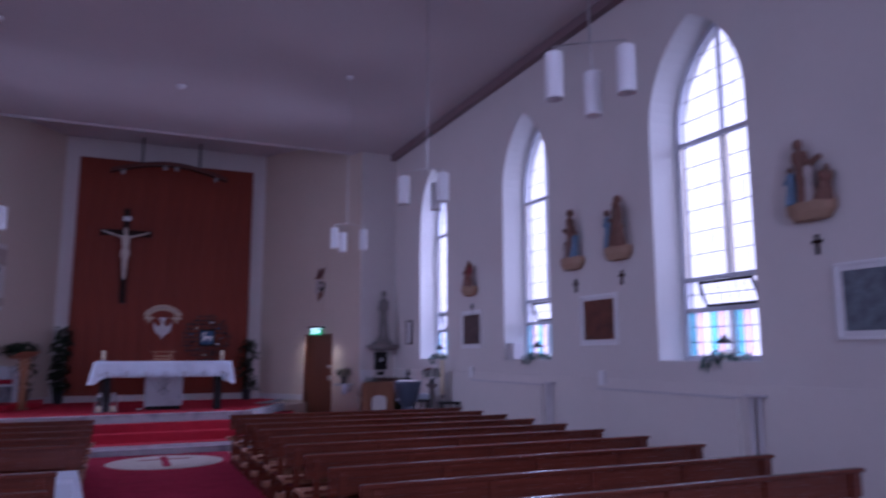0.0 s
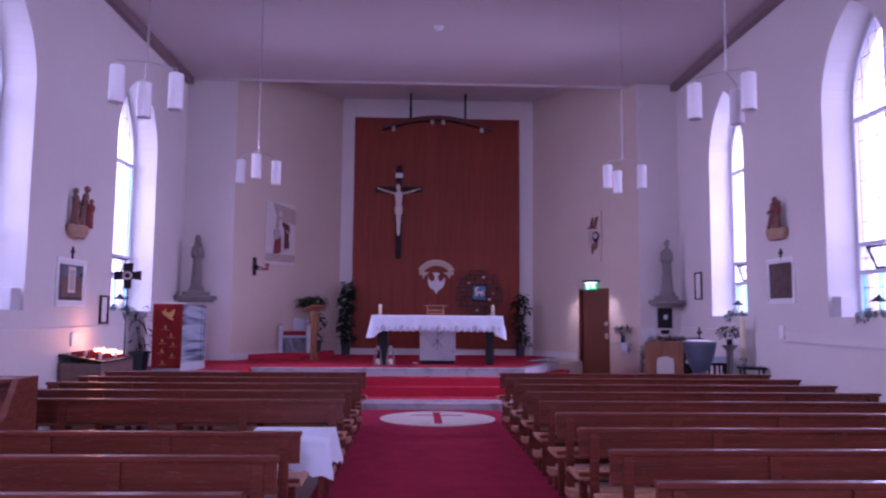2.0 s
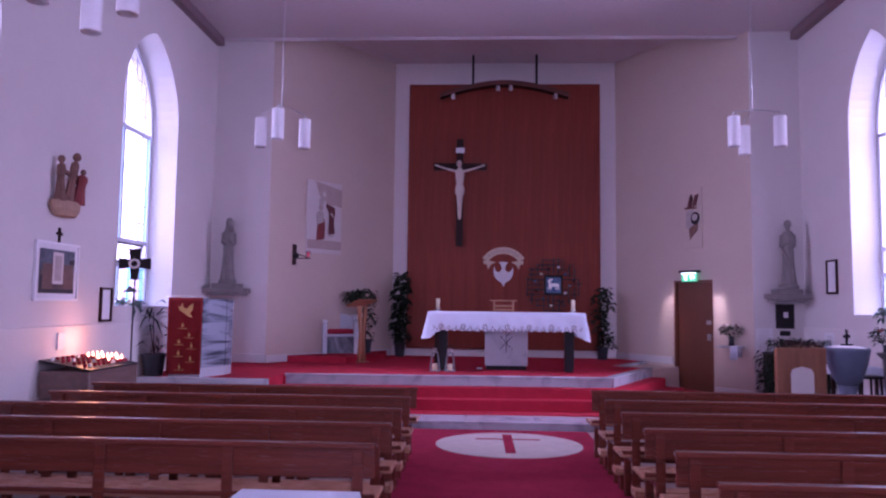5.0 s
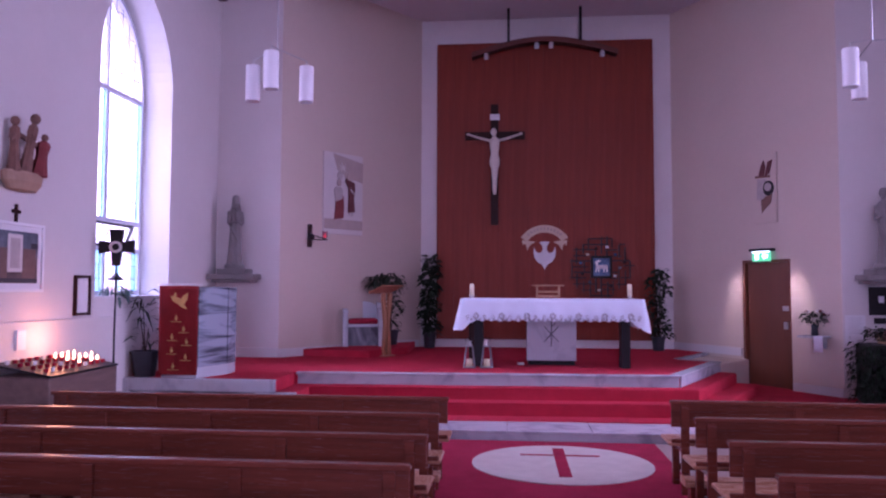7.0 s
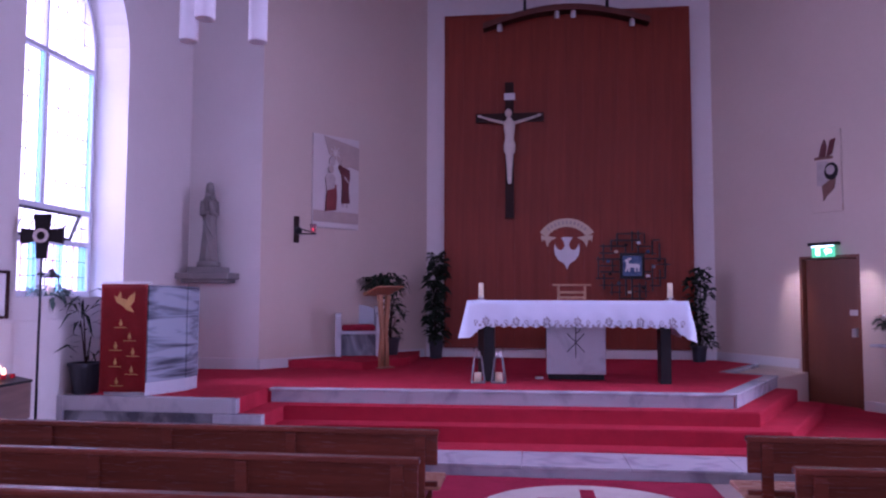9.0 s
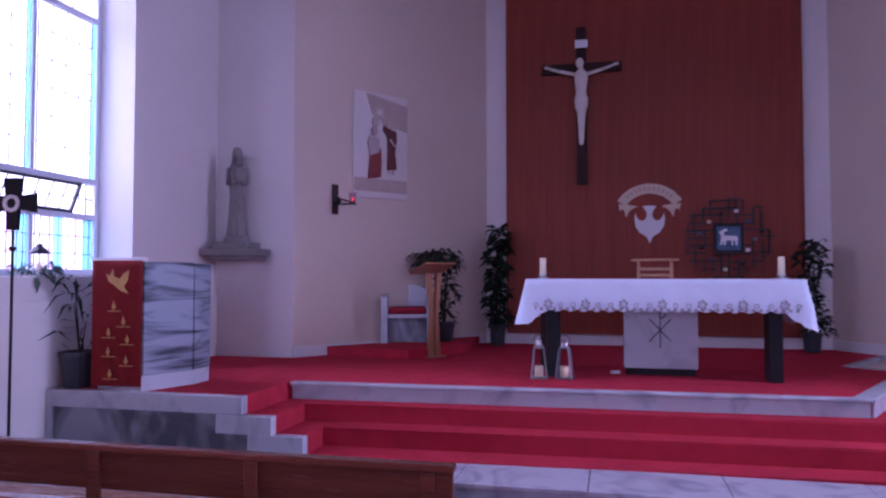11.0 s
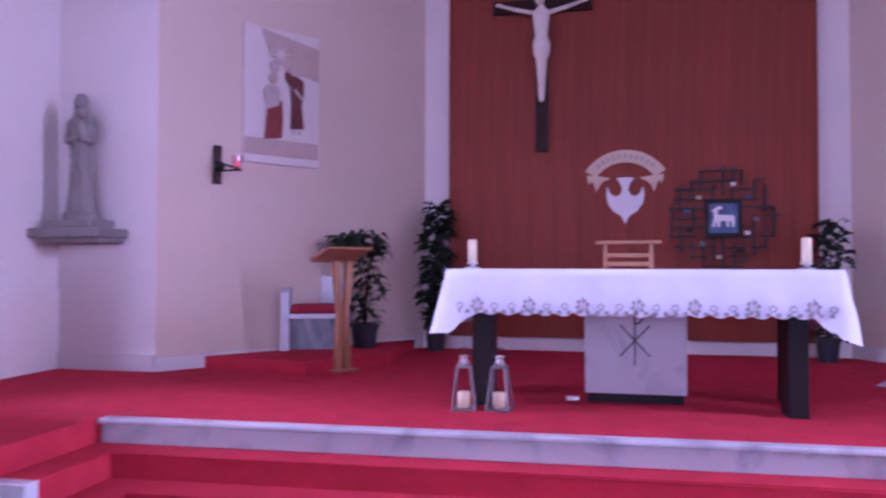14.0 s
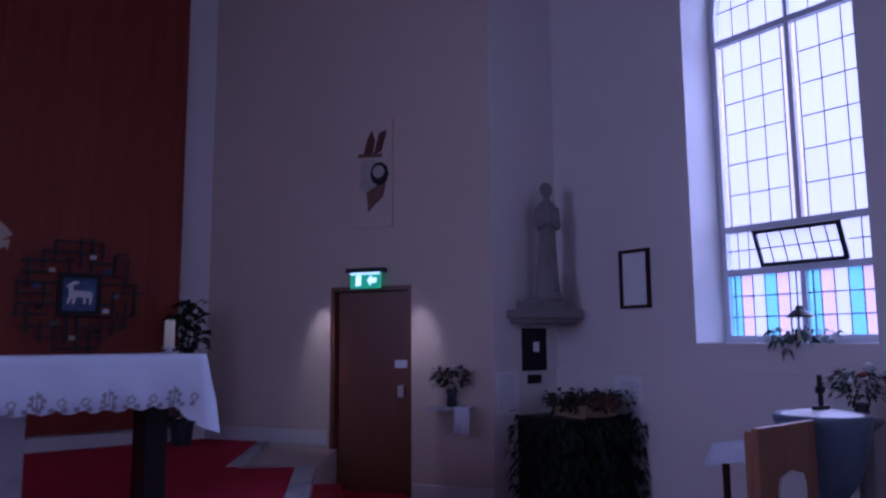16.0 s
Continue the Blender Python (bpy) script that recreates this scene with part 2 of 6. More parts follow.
RADIATOR = mat("radiator_paint", (0.55, 0.53, 0.56), 0.4, vary=0.08, scale=5)
FLOORTILE = mat("nave_floor", (0.30, 0.235, 0.21), 0.4, second=(0.22, 0.16, 0.145), scale=2.5, bump=0.04, bscale=30, island=0.1)
GLASS_CLEAR = glass("pale_window_glass", (0.96, 0.97, 0.98), 0.06)
GLASS_PINK = glass("pink_window_glass", (0.92, 0.78, 0.84), 0.15)
GLASS_BLUE = glass("blue_window_glass", (0.45, 0.80, 0.88), 0.15)
GLASS_AMBER = glass("amber_window_glass", (0.95, 0.90, 0.80), 0.1)
EXIT_GREEN = mat("exit_sign_face", (0.02, 0.30, 0.16), 0.4, emit=(0.06, 0.72, 0.24), power=1.0)
EXIT_WHITE = mat("exit_sign_light", (0.8, 0.9, 0.85), 0.4, emit=(0.75, 1.0, 0.88), power=3.2)
FLAME = mat("flame", (1.0, 0.6, 0.3), 0.5, emit=(1.0, 0.50, 0.22), power=7.0)
REDGLOW = mat("red_lamp_glow", (0.8, 0.05, 0.05), 0.3, emit=(1.0, 0.08, 0.07), power=2.2)



# ---- mesh helpers ----
def box(bm, x0, y0, z0, x1, y1, z1, m=None):
    vs = [bm.verts.new(v) for v in ((x0, y0, z0), (x1, y0, z0), (x1, y1, z0), (x0, y1, z0), (x0, y0, z1), (x1, y0, z1), (x1, y1, z1), (x0, y1, z1))]
    for f in ((0, 3, 2, 1), (4, 5, 6, 7), (0, 1, 5, 4), (1, 2, 6, 5), (2, 3, 7, 6), (3, 0, 4, 7)):
        bm.faces.new([vs[i] for i in f])
    if m is not None:
        bmesh.ops.transform(bm, matrix=m, verts=vs)
    return vs


def block(x0, y0, z0, x1, y1, z1, bevel=0.006, seg=2, m=None):
    bm = bmesh.new()
    box(bm, x0, y0, z0, x1, y1, z1)
    if bevel:
        bmesh.ops.bevel(bm, geom=bm.edges[:], offset=bevel, segments=seg, affect="EDGES", profile=0.5)
    if m is not None:
        bmesh.ops.transform(bm, matrix=m, verts=bm.verts)
    return bm


def prism(bm, poly, z0, z1, m=None):
    """An upright prism over a polygon of (x, y)."""
    n = len(poly)
    lo = [bm.verts.new((x, y, z0)) for x, y in poly]
    hi = [bm.verts.new((x, y, z1)) for x, y in poly]
    bm.faces.new(lo[::-1]), bm.faces.new(hi)
    for i in range(n):
        bm.faces.new((lo[i], lo[(i + 1) % n], hi[(i + 1) % n], hi[i]))
    if m is not None:
        bmesh.ops.transform(bm, matrix=m, verts=lo + hi)
    return lo + hi


UPRIGHT = Matrix.Rotation(radians(90), 4, "X")   # a plan polygon (x, z) with depth towards -y


def plate(bm, poly, depth, m=None):
    """A flat shape of (x, z), from y = 0 to y = -depth."""
    return prism(bm, poly, 0, depth, (m if m is not None else Matrix()) @ UPRIGHT)


def lathe(bm, prof, seg=20, m=None, flat=1.0, folds=0, fold=0.0):
    rings = []
    for r, z in prof:
        if r <= 1e-5:
            rings.append([bm.verts.new((0, 0, z))])
            continue
        rings.append([bm.verts.new((r * (1 + fold * math.sin(folds * a + z * 2)) * math.cos(a), r * flat * (1 + fold * math.sin(folds * a + z * 2)) * math.sin(a), z))
                      for a in (2 * math.pi * i / seg for i in range(seg))])
    for a, b in zip(rings, rings[1:]):
        if len(a) == 1 and len(b) > 1:
            for i in range(seg):
                bm.faces.new((a[0], b[i], b[(i + 1) % seg]))
        elif len(b) == 1 and len(a) > 1:
            for i in range(seg):
                bm.faces.new((a[i], a[(i + 1) % seg], b[0]))
        elif len(a) > 1:
            for i in range(seg):
                bm.faces.new((a[i], a[(i + 1) % seg], b[(i + 1) % seg], b[i]))
    if len(rings[0]) > 1:
        bm.faces.new(rings[0][::-1])
    if len(rings[-1]) > 1:
        bm.faces.new(rings[-1])
    vs = [v for r in rings for v in r]
    if m is not None:
        bmesh.ops.transform(bm, matrix=m, verts=vs)
    return vs


def rod(bm, a, b, r, seg=10, r2=None):
    a, b = Vector(a), Vector(b)
    d = b - a
    turn = d.to_track_quat("Z", "Y").to_matrix().to_4x4()
    return lathe(bm, [(r, 0), (r if r2 is None else r2, d.length)], seg, Matrix.Translation(a) @ turn)


def ball(bm, c, r, sx=1, sy=1, sz=1, seg=12):
    prof = [(0, -r)] + [(r * math.sin(math.pi * i / 7), -r * math.cos(math.pi * i / 7)) for i in range(1, 7)] + [(0, r)]
    return lathe(bm, prof, seg, Matrix.Translation(c) @ Matrix.Diagonal((sx, sy, sz, 1)))


def mesh(name, bm, *mats, smooth=False):
    bmesh.ops.recalc_face_normals(bm, faces=bm.faces)
    me = bpy.data.meshes.new(name)
    bm.to_mesh(me)
    bm.free()
    for m in mats:
        me.materials.append(m)
    if smooth:
        for p in me.polygons:
            p.use_smooth = True
    return me


def part(name, bm, material, parent, label="", smooth=False):
    ob = new(name, mesh(name, bm, material, smooth=smooth))
    ob.parent = parent
    return tagged(ob, label)


def thing(name, label, category, at=None, group=""):
    ob = new(name)
    ob.empty_display_size = 0.1
    if at is not None:
        ob.matrix_world = at
    return tagged(ob, label, category, group)


def solid(name, bm, mats, label, category, at=None, group="", smooth=False):
    ob = new(name, mesh(name, bm, *(mats if isinstance(mats, (list, tuple)) else [mats]), smooth=smooth))
    if at is not None:
        ob.matrix_world = at
    return tagged(ob, label, category, group)


def structure(name, bm, *mats, label="", smooth=False):
    ob = new(name, mesh(name, bm, *mats, smooth=smooth))
    return tagged(ob, label, "", "", "structure")


def paint_from(bm, start, index):
    bm.faces.ensure_lookup_table()
    for f in bm.faces[start:]:
        f.material_index = index
    return len(bm.faces)


def leaves(bm, centre, spread, count, size, seed, droop=0.3, slim=0.38, hang=0.0):
    """Many bent pointed leaves round a centre."""
    rnd = random.Random(seed)
    for _ in range(count):
        a, e = rnd.uniform(0, 2 * math.pi), rnd.uniform(-0.9, 1.3)
        k = rnd.uniform(0.25, 1) ** 0.6
        p = Vector(centre) + Vector((math.cos(a) * math.cos(e) * spread[0] * k, math.sin(a) * math.cos(e) * spread[1] * k, math.sin(e) * spread[2] * k))
        d = Vector((math.cos(a), math.sin(a), rnd.uniform(-0.6, 0.8) - hang)).normalized()
        s = d.cross(Vector((0, 0, 1)))
        s = s.normalized() if s.length > 0.01 else Vector((1, 0, 0))
        s = (s + Vector((rnd.uniform(-.5, .5), rnd.uniform(-.5, .5), rnd.uniform(-.5, .5)))).normalized()
        g = size * rnd.uniform(0.6, 1.25)
        w = g * slim
        mid, tip = p + d * g * 0.5, p + d * g + Vector((0, 0, -droop * g))
        v = [bm.verts.new(q) for q in (p, mid + s * w / 2, tip, mid - s * w / 2, mid + Vector((0, 0, -0.12 * w)))]
        bm.faces.new((v[0], v[1], v[4])), bm.faces.new((v[1], v[2], v[4])), bm.faces.new((v[2], v[3], v[4])), bm.faces.new((v[3], v[0], v[4]))


def on_wall(p, q, s, z, out=0.0):
    """A pose on the wall line p-q at s metres from p: x along it, -y out of it into the room."""
    u = (Vector(q) - Vector(p)).normalized()
    ang = math.atan2(u.y, u.x)
    return pose(p[0] + u.x * s, p[1] + u.y * s, z, 0, 0, math.degrees(ang)) @ pose(0, -out, 0)


# ---- overcast distance outside the windows ----
SKYGLOW = mat("overcast_backdrop", (0.0, 0.0, 0.0), 1.0, emit=(1.0, 0.98, 0.97), power=2.6, spec=0.0)
bm = bmesh.new()
ring = [(70 * math.cos(2 * math.pi * i / 48), 8 + 70 * math.sin(2 * math.pi * i / 48)) for i in range(48)]
for (xa, ya), (xb, yb) in zip(ring, ring[1:] + ring[:1]):
    bm.faces.new([bm.verts.new(v) for v in ((xa, ya, -6), (xb, yb, -6), (xb, yb, 56), (xa, ya, 56))])
bmesh.ops.remove_doubles(bm, verts=bm.verts, dist=1e-4)
structure("backdrop", bm, SKYGLOW, label="plain bright overcast sky beyond the windows")

# ---- floor and dais ----
bm = bmesh.new()
box(bm, XL - 0.6, YB - 0.4, -0.2, XR + 0.6, 21.4, 0.0)
floor = structure("floor", bm, FLOORTILE, label="brown tiled church floor under the pews")

AISLE_L, AISLE_R = -0.34, 2.06
bm = bmesh.new()
box(bm, AISLE_L, YB, 0.0, AISLE_R, 14.80, 0.008)
structure("aisle_carpet", bm, CARPET_AISLE, label="crimson carpet running up the central aisle")
cx, cy, cr = 0.95, 13.74, 0.90
bm = bmesh.new()
prism(bm, [(cx + cr * math.cos(2 * math.pi * i / 64), cy + cr * 0.9 * math.sin(2 * math.pi * i / 64)) for i in range(64)], 0.008, 0.013)
medallion = structure("carpet_medallion", bm, CREAM_CARPET, label="cream carpet roundel with a red cross in the aisle")
bm = bmesh.new()
box(bm, cx - 0.06, cy - 0.55, 0.013, cx + 0.06, cy + 0.66, 0.017)
part("cross_upright", bm, CARPET_AISLE, medallion, "red carpet cross")
bm = bmesh.new()
box(bm, cx - 0.41, cy + 0.31, 0.013, cx - 0.062, cy + 0.36, 0.017), box(bm, cx + 0.062, cy + 0.31, 0.013, cx + 0.41, cy + 0.36, 0.017)
part("cross_bar", bm, CARPET_AISLE, medallion, "red carpet cross")

# marble landing across the nave, with a nosing
bm = bmesh.new()
box(bm, XL, 14.83, 0.0, XR, 21.2, Z1 - 0.035)
landing = structure("marble_landing", bm, MARBLE, label="white veined marble landing before the sanctuary steps")
x = XL
while x < XR - 0.01:
    x1 = min(x + 0.98, XR)
    part("marble_slab", block(x + 0.002, 14.80, Z1 - 0.034, x1 - 0.002, 15.44, Z1, 0.006), MARBLE, landing)
    x = x1
# carpet at landing level, right across to the door
bm = bmesh.new()
prism(bm, [(-1.95, 15.30), (2.4, 15.50), (XR, 15.9), (XR, YEE), CR, (4.9, 19.2), (3.9, 20.3), (2.0, 20.3), (2.0, 16.3), (-1.95, 16.3)], Z1 - 0.034, Z1 + 0.006)
structure("lower_carpet", bm, CARPET, label="red carpet at the foot of the sanctuary")

FRONT = lambda x, back=0.0: 16.16 + 0.035 * (x + 2.45) - back
dais_out = [(-2.45, FRONT(-2.45)), (2.68, FRONT(2.68)), (3.74, 18.34), (3.20, 18.70), (4.06, 20.10), (3.60, 20.74), (-1.34, 20.74), (-3.38, 18.13), (-4.48, 18.13), (-4.48, 15.24), (-2.52, 15.24), (-2.52, FRONT(-2.52))]
bm = bmesh.new()
prism(bm, dais_out, Z1, ZD)
structure("dais", bm, CARPET, label="red carpeted sanctuary dais")
bm = bmesh.new()
prism(bm, [(3.75, 18.36), (4.55, 19.38), (4.06, 20.10), (3.21, 18.71)], Z1, ZD - 0.05)
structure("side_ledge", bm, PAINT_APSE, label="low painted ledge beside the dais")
# two carpeted steps that run along the front and turn the corner towards the door
DROP_N = Vector((0.884, -0.468))


def step_corner(d):
    x = 2.68 + 0.90 * d
    return (x, FRONT(x, d))


def step_end(d):
    return (3.74 + DROP_N.x * d * 1.25, 18.34 + DROP_N.y * d)


bm = bmesh.new()
prism(bm, [(-2.52, 15.24), (-2.25, 15.24), (-2.25, FRONT(-2.25, .235)), step_corner(.235), step_end(.235), (3.74, 18.34), (2.68, FRONT(2.68)), (-2.45, FRONT(-2.45)), (-2.52, FRONT(-2.50))], Z1, Z3)
bmesh.ops.bevel(bm, geom=[e for e in bm.edges if all(v.co.z > Z3 - .01 for v in e.verts)], offset=.015, segments=3, affect="EDGES")
structure("upper_step", bm, CARPET, label="red carpeted upper step")
bm = bmesh.new()
prism(bm, [(-2.25, 15.24), (-1.96, 15.24), (-1.96, FRONT(-1.96, .50)), step_corner(.50), step_end(.50), step_end(.237), step_corner(.237), (-2.25, FRONT(-2.25, .237))], Z1, Z2)
bmesh.ops.bevel(bm, geom=[e for e in bm.edges if all(v.co.z > Z2 - .01 for v in e.verts)], offset=.015, segments=3, affect="EDGES")
structure("lower_step", bm, CARPET, label="red carpeted lower step")

# marble riser and nosing along the dais front
edge = thing("dais_edging", "white marble riser with a rounded nosing along the dais", "step edging")
SK = pose(-2.45, 16.16, 0, 0, 0, math.degrees(math.atan(0.035)))
part("riser", block(-0.02, -.025, Z3 + .002, 5.135, -.001, ZD - 0.032, 0.003, m=SK), MARBLE, edge)
part("nosing", block(-0.04, -.05, ZD - 0.03, 5.15, .06, ZD + 0.006, 0.012, m=SK), MARBLE, edge)
d = Vector((3.74 - 2.68, 18.34 - FRONT(2.68))); ang = math.degrees(math.atan2(d.y, d.x))
part("side_riser", block(0.01, -0.022, Z3 + .002, d.length + .03, 0.001, ZD - 0.03, 0.003, m=pose(2.695, FRONT(2.68) - .005, 0, 0, 0, ang)), MARBLE, edge)
part("side_nosing", block(-0.02, -0.035, ZD - 0.03, d.length + .04, 0.14, ZD + 0.005, 0.01, m=pose(2.695, FRONT(2.68) - .005, 0, 0, 0, ang)), MARBLE, edge)
d2 = Vector((4.06 - 3.20, 20.10 - 18.70)); a2 = math.degrees(math.atan2(d2.y, d2.x))
part("back_nosing", block(0, -0.02, ZD - 0.05, d2.length, 0.08, ZD + 0.006, 0.01, m=pose(3.20, 18.70, 0, 0, 0, a2)), MARBLE, edge)
d3 = Vector((3.20 - 3.74, 18.70 - 18.36)); a3 = math.degrees(math.atan2(d3.y, d3.x))
part("corner_nosing", block(0, -0.01, ZD - 0.05, d3.length, 0.08, ZD + 0.0045, 0.008, m=pose(3.76, 18.36, 0, 0, 0, a3)), MARBLE, edge)

# marble cheek wall of the wing
cheek = thing("marble_cheek_wall", "stepped white marble cheek wall with a grey marble panel", "cheek wall")
for nm, x0, x1, z0, z1 in (("top_course", -4.40, -2.50, ZD - 0.15, ZD + 0.004), ("middle_course", -2.75, -2.23, Z2 + 0.001, Z3 + 0.004), ("bottom_course", -2.45, -1.94, Z1 + .001, Z2 + 0.004)):
    part(nm, block(x0, 15.20 + (0.001 if nm != "top_course" else 0), z0, x1, 15.30, z1, 0.006), MARBLE, cheek)
part("panel", block(-4.40, 15.226, Z1 + .001, -2.46, 15.26, ZD - 0.152, 0.002), MARBLE_GREY, cheek, "dark veined grey marble panel")
part("return_side", block(-4.48, 15.2, Z1 + .001, -4.402, 15.40, ZD + 0.003, 0.005), MARBLE, cheek)


# ---- walls ----
def arch(y0, y1, n=12, inset=0.0):
    c, w, h = (y0 + y1) / 2, (y1 - y0) / 2 - inset, APEX - SPRING - inset
    r = (w * w + h * h) / (2 * w)
    top = math.asin(h / r)
    left = [(c - w + r - r * math.cos(top * i / n), SPRING + r * math.sin(top * i / n)) for i in range(n + 1)]
    return left + [(2 * c - y, z) for y, z in left[-2::-1]]


def side_wall(name, face, out, wins, label):
    """A wall along y from face to out, pierced by arched openings."""
    bm = bmesh.new()
    a, b = min(face, out), max(face, out)
    y = YB
    for y0, y1 in sorted(wins):
        box(bm, a, y, 0, b, y0, HN + 0.3)
        box(bm, a, y0, 0, b, y1, SILL)
        pts = arch(y0, y1)
        top = HN + 0.3
        half = len(pts) // 2
        m = Matrix(((0, 0, 1, a), (1, 0, 0, 0), (0, 1, 0, 0), (0, 0, 0, 1)))
        prism(bm, [(y0, top)] + pts[:half + 1] + [((y0 + y1) / 2, top)], 0, b - a, m)
        prism(bm, pts[half:] + [(y1, top), ((y0 + y1) / 2, top)], 0, b - a, m)
        y = y1
    box(bm, a, y, 0, b, YE + 0.5, HN + 0.3)
    for f in bm.faces:
        c = f.calc_center_median()
        if a + 0.01 < c.x < b - 0.01 and SILL - 0.01 <= c.z <= APEX + 0.02 and any(y0 - .01 <= c.y <= y1 + .01 for y0, y1 in wins):
            f.material_index = 1
    return structure(name, bm, PAINT, REVEAL, label=label)


side_wall("wall_east", XR, XR + 0.62, WIN_R, "painted nave wall with tall arched windows")
side_wall("wall_west", XL, XL - 0.62, WIN_L, "painted nave wall with tall arched windows")
bm = bmesh.new()
box(bm, XL - 0.62, YB - 0.62, 0, WIN_FILL[0], YB, HN + 0.3), box(bm, WIN_FILL[1], YB - 0.62, 0, XR + 0.62, YB, HN + 0.3)
box(bm, WIN_FILL[0], YB - 0.62, 0, WIN_FILL[1], YB, SILL)
pts, mid = arch(*WIN_FILL), sum(WIN_FILL) / 2
half = len(pts) // 2
m = Matrix(((1, 0, 0, 0), (0, 0, 1, YB - 0.62), (0, 1, 0, 0), (0, 0, 0, 1)))
prism(bm, [(WIN_FILL[0], HN + 0.3)] + pts[:half + 1] + [(mid, HN + 0.3)], 0, 0.62, m)
prism(bm, pts[half:] + [(WIN_FILL[1], HN + 0.3), (mid, HN + 0.3)], 0, 0.62, m)
structure("wall_back", bm, PAINT, label="painted back wall with an added arched opening, out of view")


def thick_line(bm, p, q, z0, z1, t):
    """A wall from p to q, with its thickness on the far side from the room."""
    u = (Vector(q) - Vector(p)).normalized()
    n = Vector((-u.y, u.x))
    prism(bm, [tuple(p), tuple(q), tuple(Vector(q) + n * t), tuple(Vector(p) + n * t)], z0, z1)


bm = bmesh.new()
thick_line(bm, (XL, YE), CL, 0, HC + .2, 0.3)
structure("wall_pier_west", bm, PAINT, label="painted end wall of the nave")
bm = bmesh.new()
thick_line(bm, CR, (XR, YEE), 0, HC + .2, 0.3)
structure("wall_pier_east", bm, PAINT, label="painted end wall of the nave")
bm = bmesh.new()
thick_line(bm, CL, BL, 0, HC + .2, 0.4)
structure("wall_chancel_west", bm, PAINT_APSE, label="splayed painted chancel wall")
bm = bmesh.new()
thick_line(bm, BL, BR, 0, HC + .2, 0.4)
structure("wall_chancel_north", bm, PAINT, label="painted chancel wall behind the reredos")
# splayed wall with the door opening, from BR to CR
LEN = (Vector(CR) - Vector(BR)).length
DS0, DS1, DTOP = 1.615, 2.565, 2.26
u = (Vector(CR) - Vector(BR)).normalized()
PD0, PD1 = Vector(BR) + u * DS0, Vector(BR) + u * DS1
bm = bmesh.new()
thick_line(bm, BR, PD0, 0, HC + .2, 0.4)
thick_line(bm, PD1, CR, 0, HC + .2, 0.4)
thick_line(bm, PD0, PD1, DTOP, HC + .2, 0.4)
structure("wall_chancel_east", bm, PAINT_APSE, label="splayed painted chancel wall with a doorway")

# ceilings
bm = bmesh.new()
box(bm, XL, YB, HN, XR, YE - 0.02, HN + 0.1)
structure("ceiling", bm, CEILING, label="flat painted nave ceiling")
bm = bmesh.new()
box(bm, XL - .2, YE - 0.02, HC, XR + .2, 21.2, HC + 0.1)
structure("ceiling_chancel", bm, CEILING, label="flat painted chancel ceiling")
bm = bmesh.new()
box(bm, XL, YE - 0.06, HN - 0.05, XR, YE - 0.021, HC)
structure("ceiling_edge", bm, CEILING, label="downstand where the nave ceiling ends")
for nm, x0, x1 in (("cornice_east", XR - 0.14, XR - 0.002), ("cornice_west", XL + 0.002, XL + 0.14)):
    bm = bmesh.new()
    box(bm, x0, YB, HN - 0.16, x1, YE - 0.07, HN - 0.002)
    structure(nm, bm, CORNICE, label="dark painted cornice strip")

# dado: the lower wall stands a little proud
for nm, x0, x1 in (("dado_east", XR - 0.03, XR - 0.001), ("dado_west", XL + 0.001, XL + 0.03)):
    bm = block(x0, YB, 0.0, x1, YE - 0.002, 1.40, 0.008)
    structure(nm, bm, PAINT_LOW, label="smooth painted dado along the nave wall")
# baseboards
bm = bmesh.new()
for p, q, s0, s1 in ((CL, BL, 0.0, 3.27), (BL, BR, 0.0, 4.94), (BR, CR, 0.0, DS0 - 0.02)):
    L = (Vector(q) - Vector(p)).length
    uu = (Vector(q) - Vector(p)).normalized()
    nn = Vector((uu.y, -uu.x))
    a, b = Vector(p) + uu * s0, Vector(p) + uu * min(s1, L)
    prism(bm, [tuple(a + nn * .002), tuple(a + nn * 0.035), tuple(b + nn * 0.035), tuple(b + nn * .002)], ZD + 0.001, ZD + 0.14)
box(bm, XL + 0.031, YE - 0.03, ZD + .001, CL[0], YE - .002, ZD + 0.16)
a, b = PD1 + u * 0.02, Vector(CR)
nn = Vector((u.y, -u.x))
prism(bm, [tuple(a + nn * .002), tuple(a + nn * 0.03), tuple(b + nn * 0.03), tuple(b + nn * .002)], Z1 + 0.007, Z1 + 0.14)
structure("baseboard", bm, REVEAL, label="white painted skirting board")


# ---- windows ----
def lead_lines(bm, y0, y1, z0, z1, step_y, step_z, r=0.0042, limit=None):
    """Lead cames of a rectangular light."""
    k = max(1, round((y1 - y0) / step_y))
    rows = max(1, round((z1 - z0) / step_z))
    for i in range(1, k):
        y = y0 + (y1 - y0) * i / k
        zt = z1 if limit is None else min(z1, limit(y))
        if zt > z0 + .02:
            box(bm, -r, y - r * .8, z0, r, y + r * .8, zt)
    for j in range(1, rows):
        z = z0 + (z1 - z0) * j / rows
        a, b = y0, y1
        if limit is not None:
            ys = [y0 + (y1 - y0) * i / 60 for i in range(61)]
            ok = [y for y in ys if limit(y) > z]
            if not ok:
                continue
            a, b = min(ok), max(ok)
        box(bm, -r * .9, a, z - r, r * .9, b, z + r)


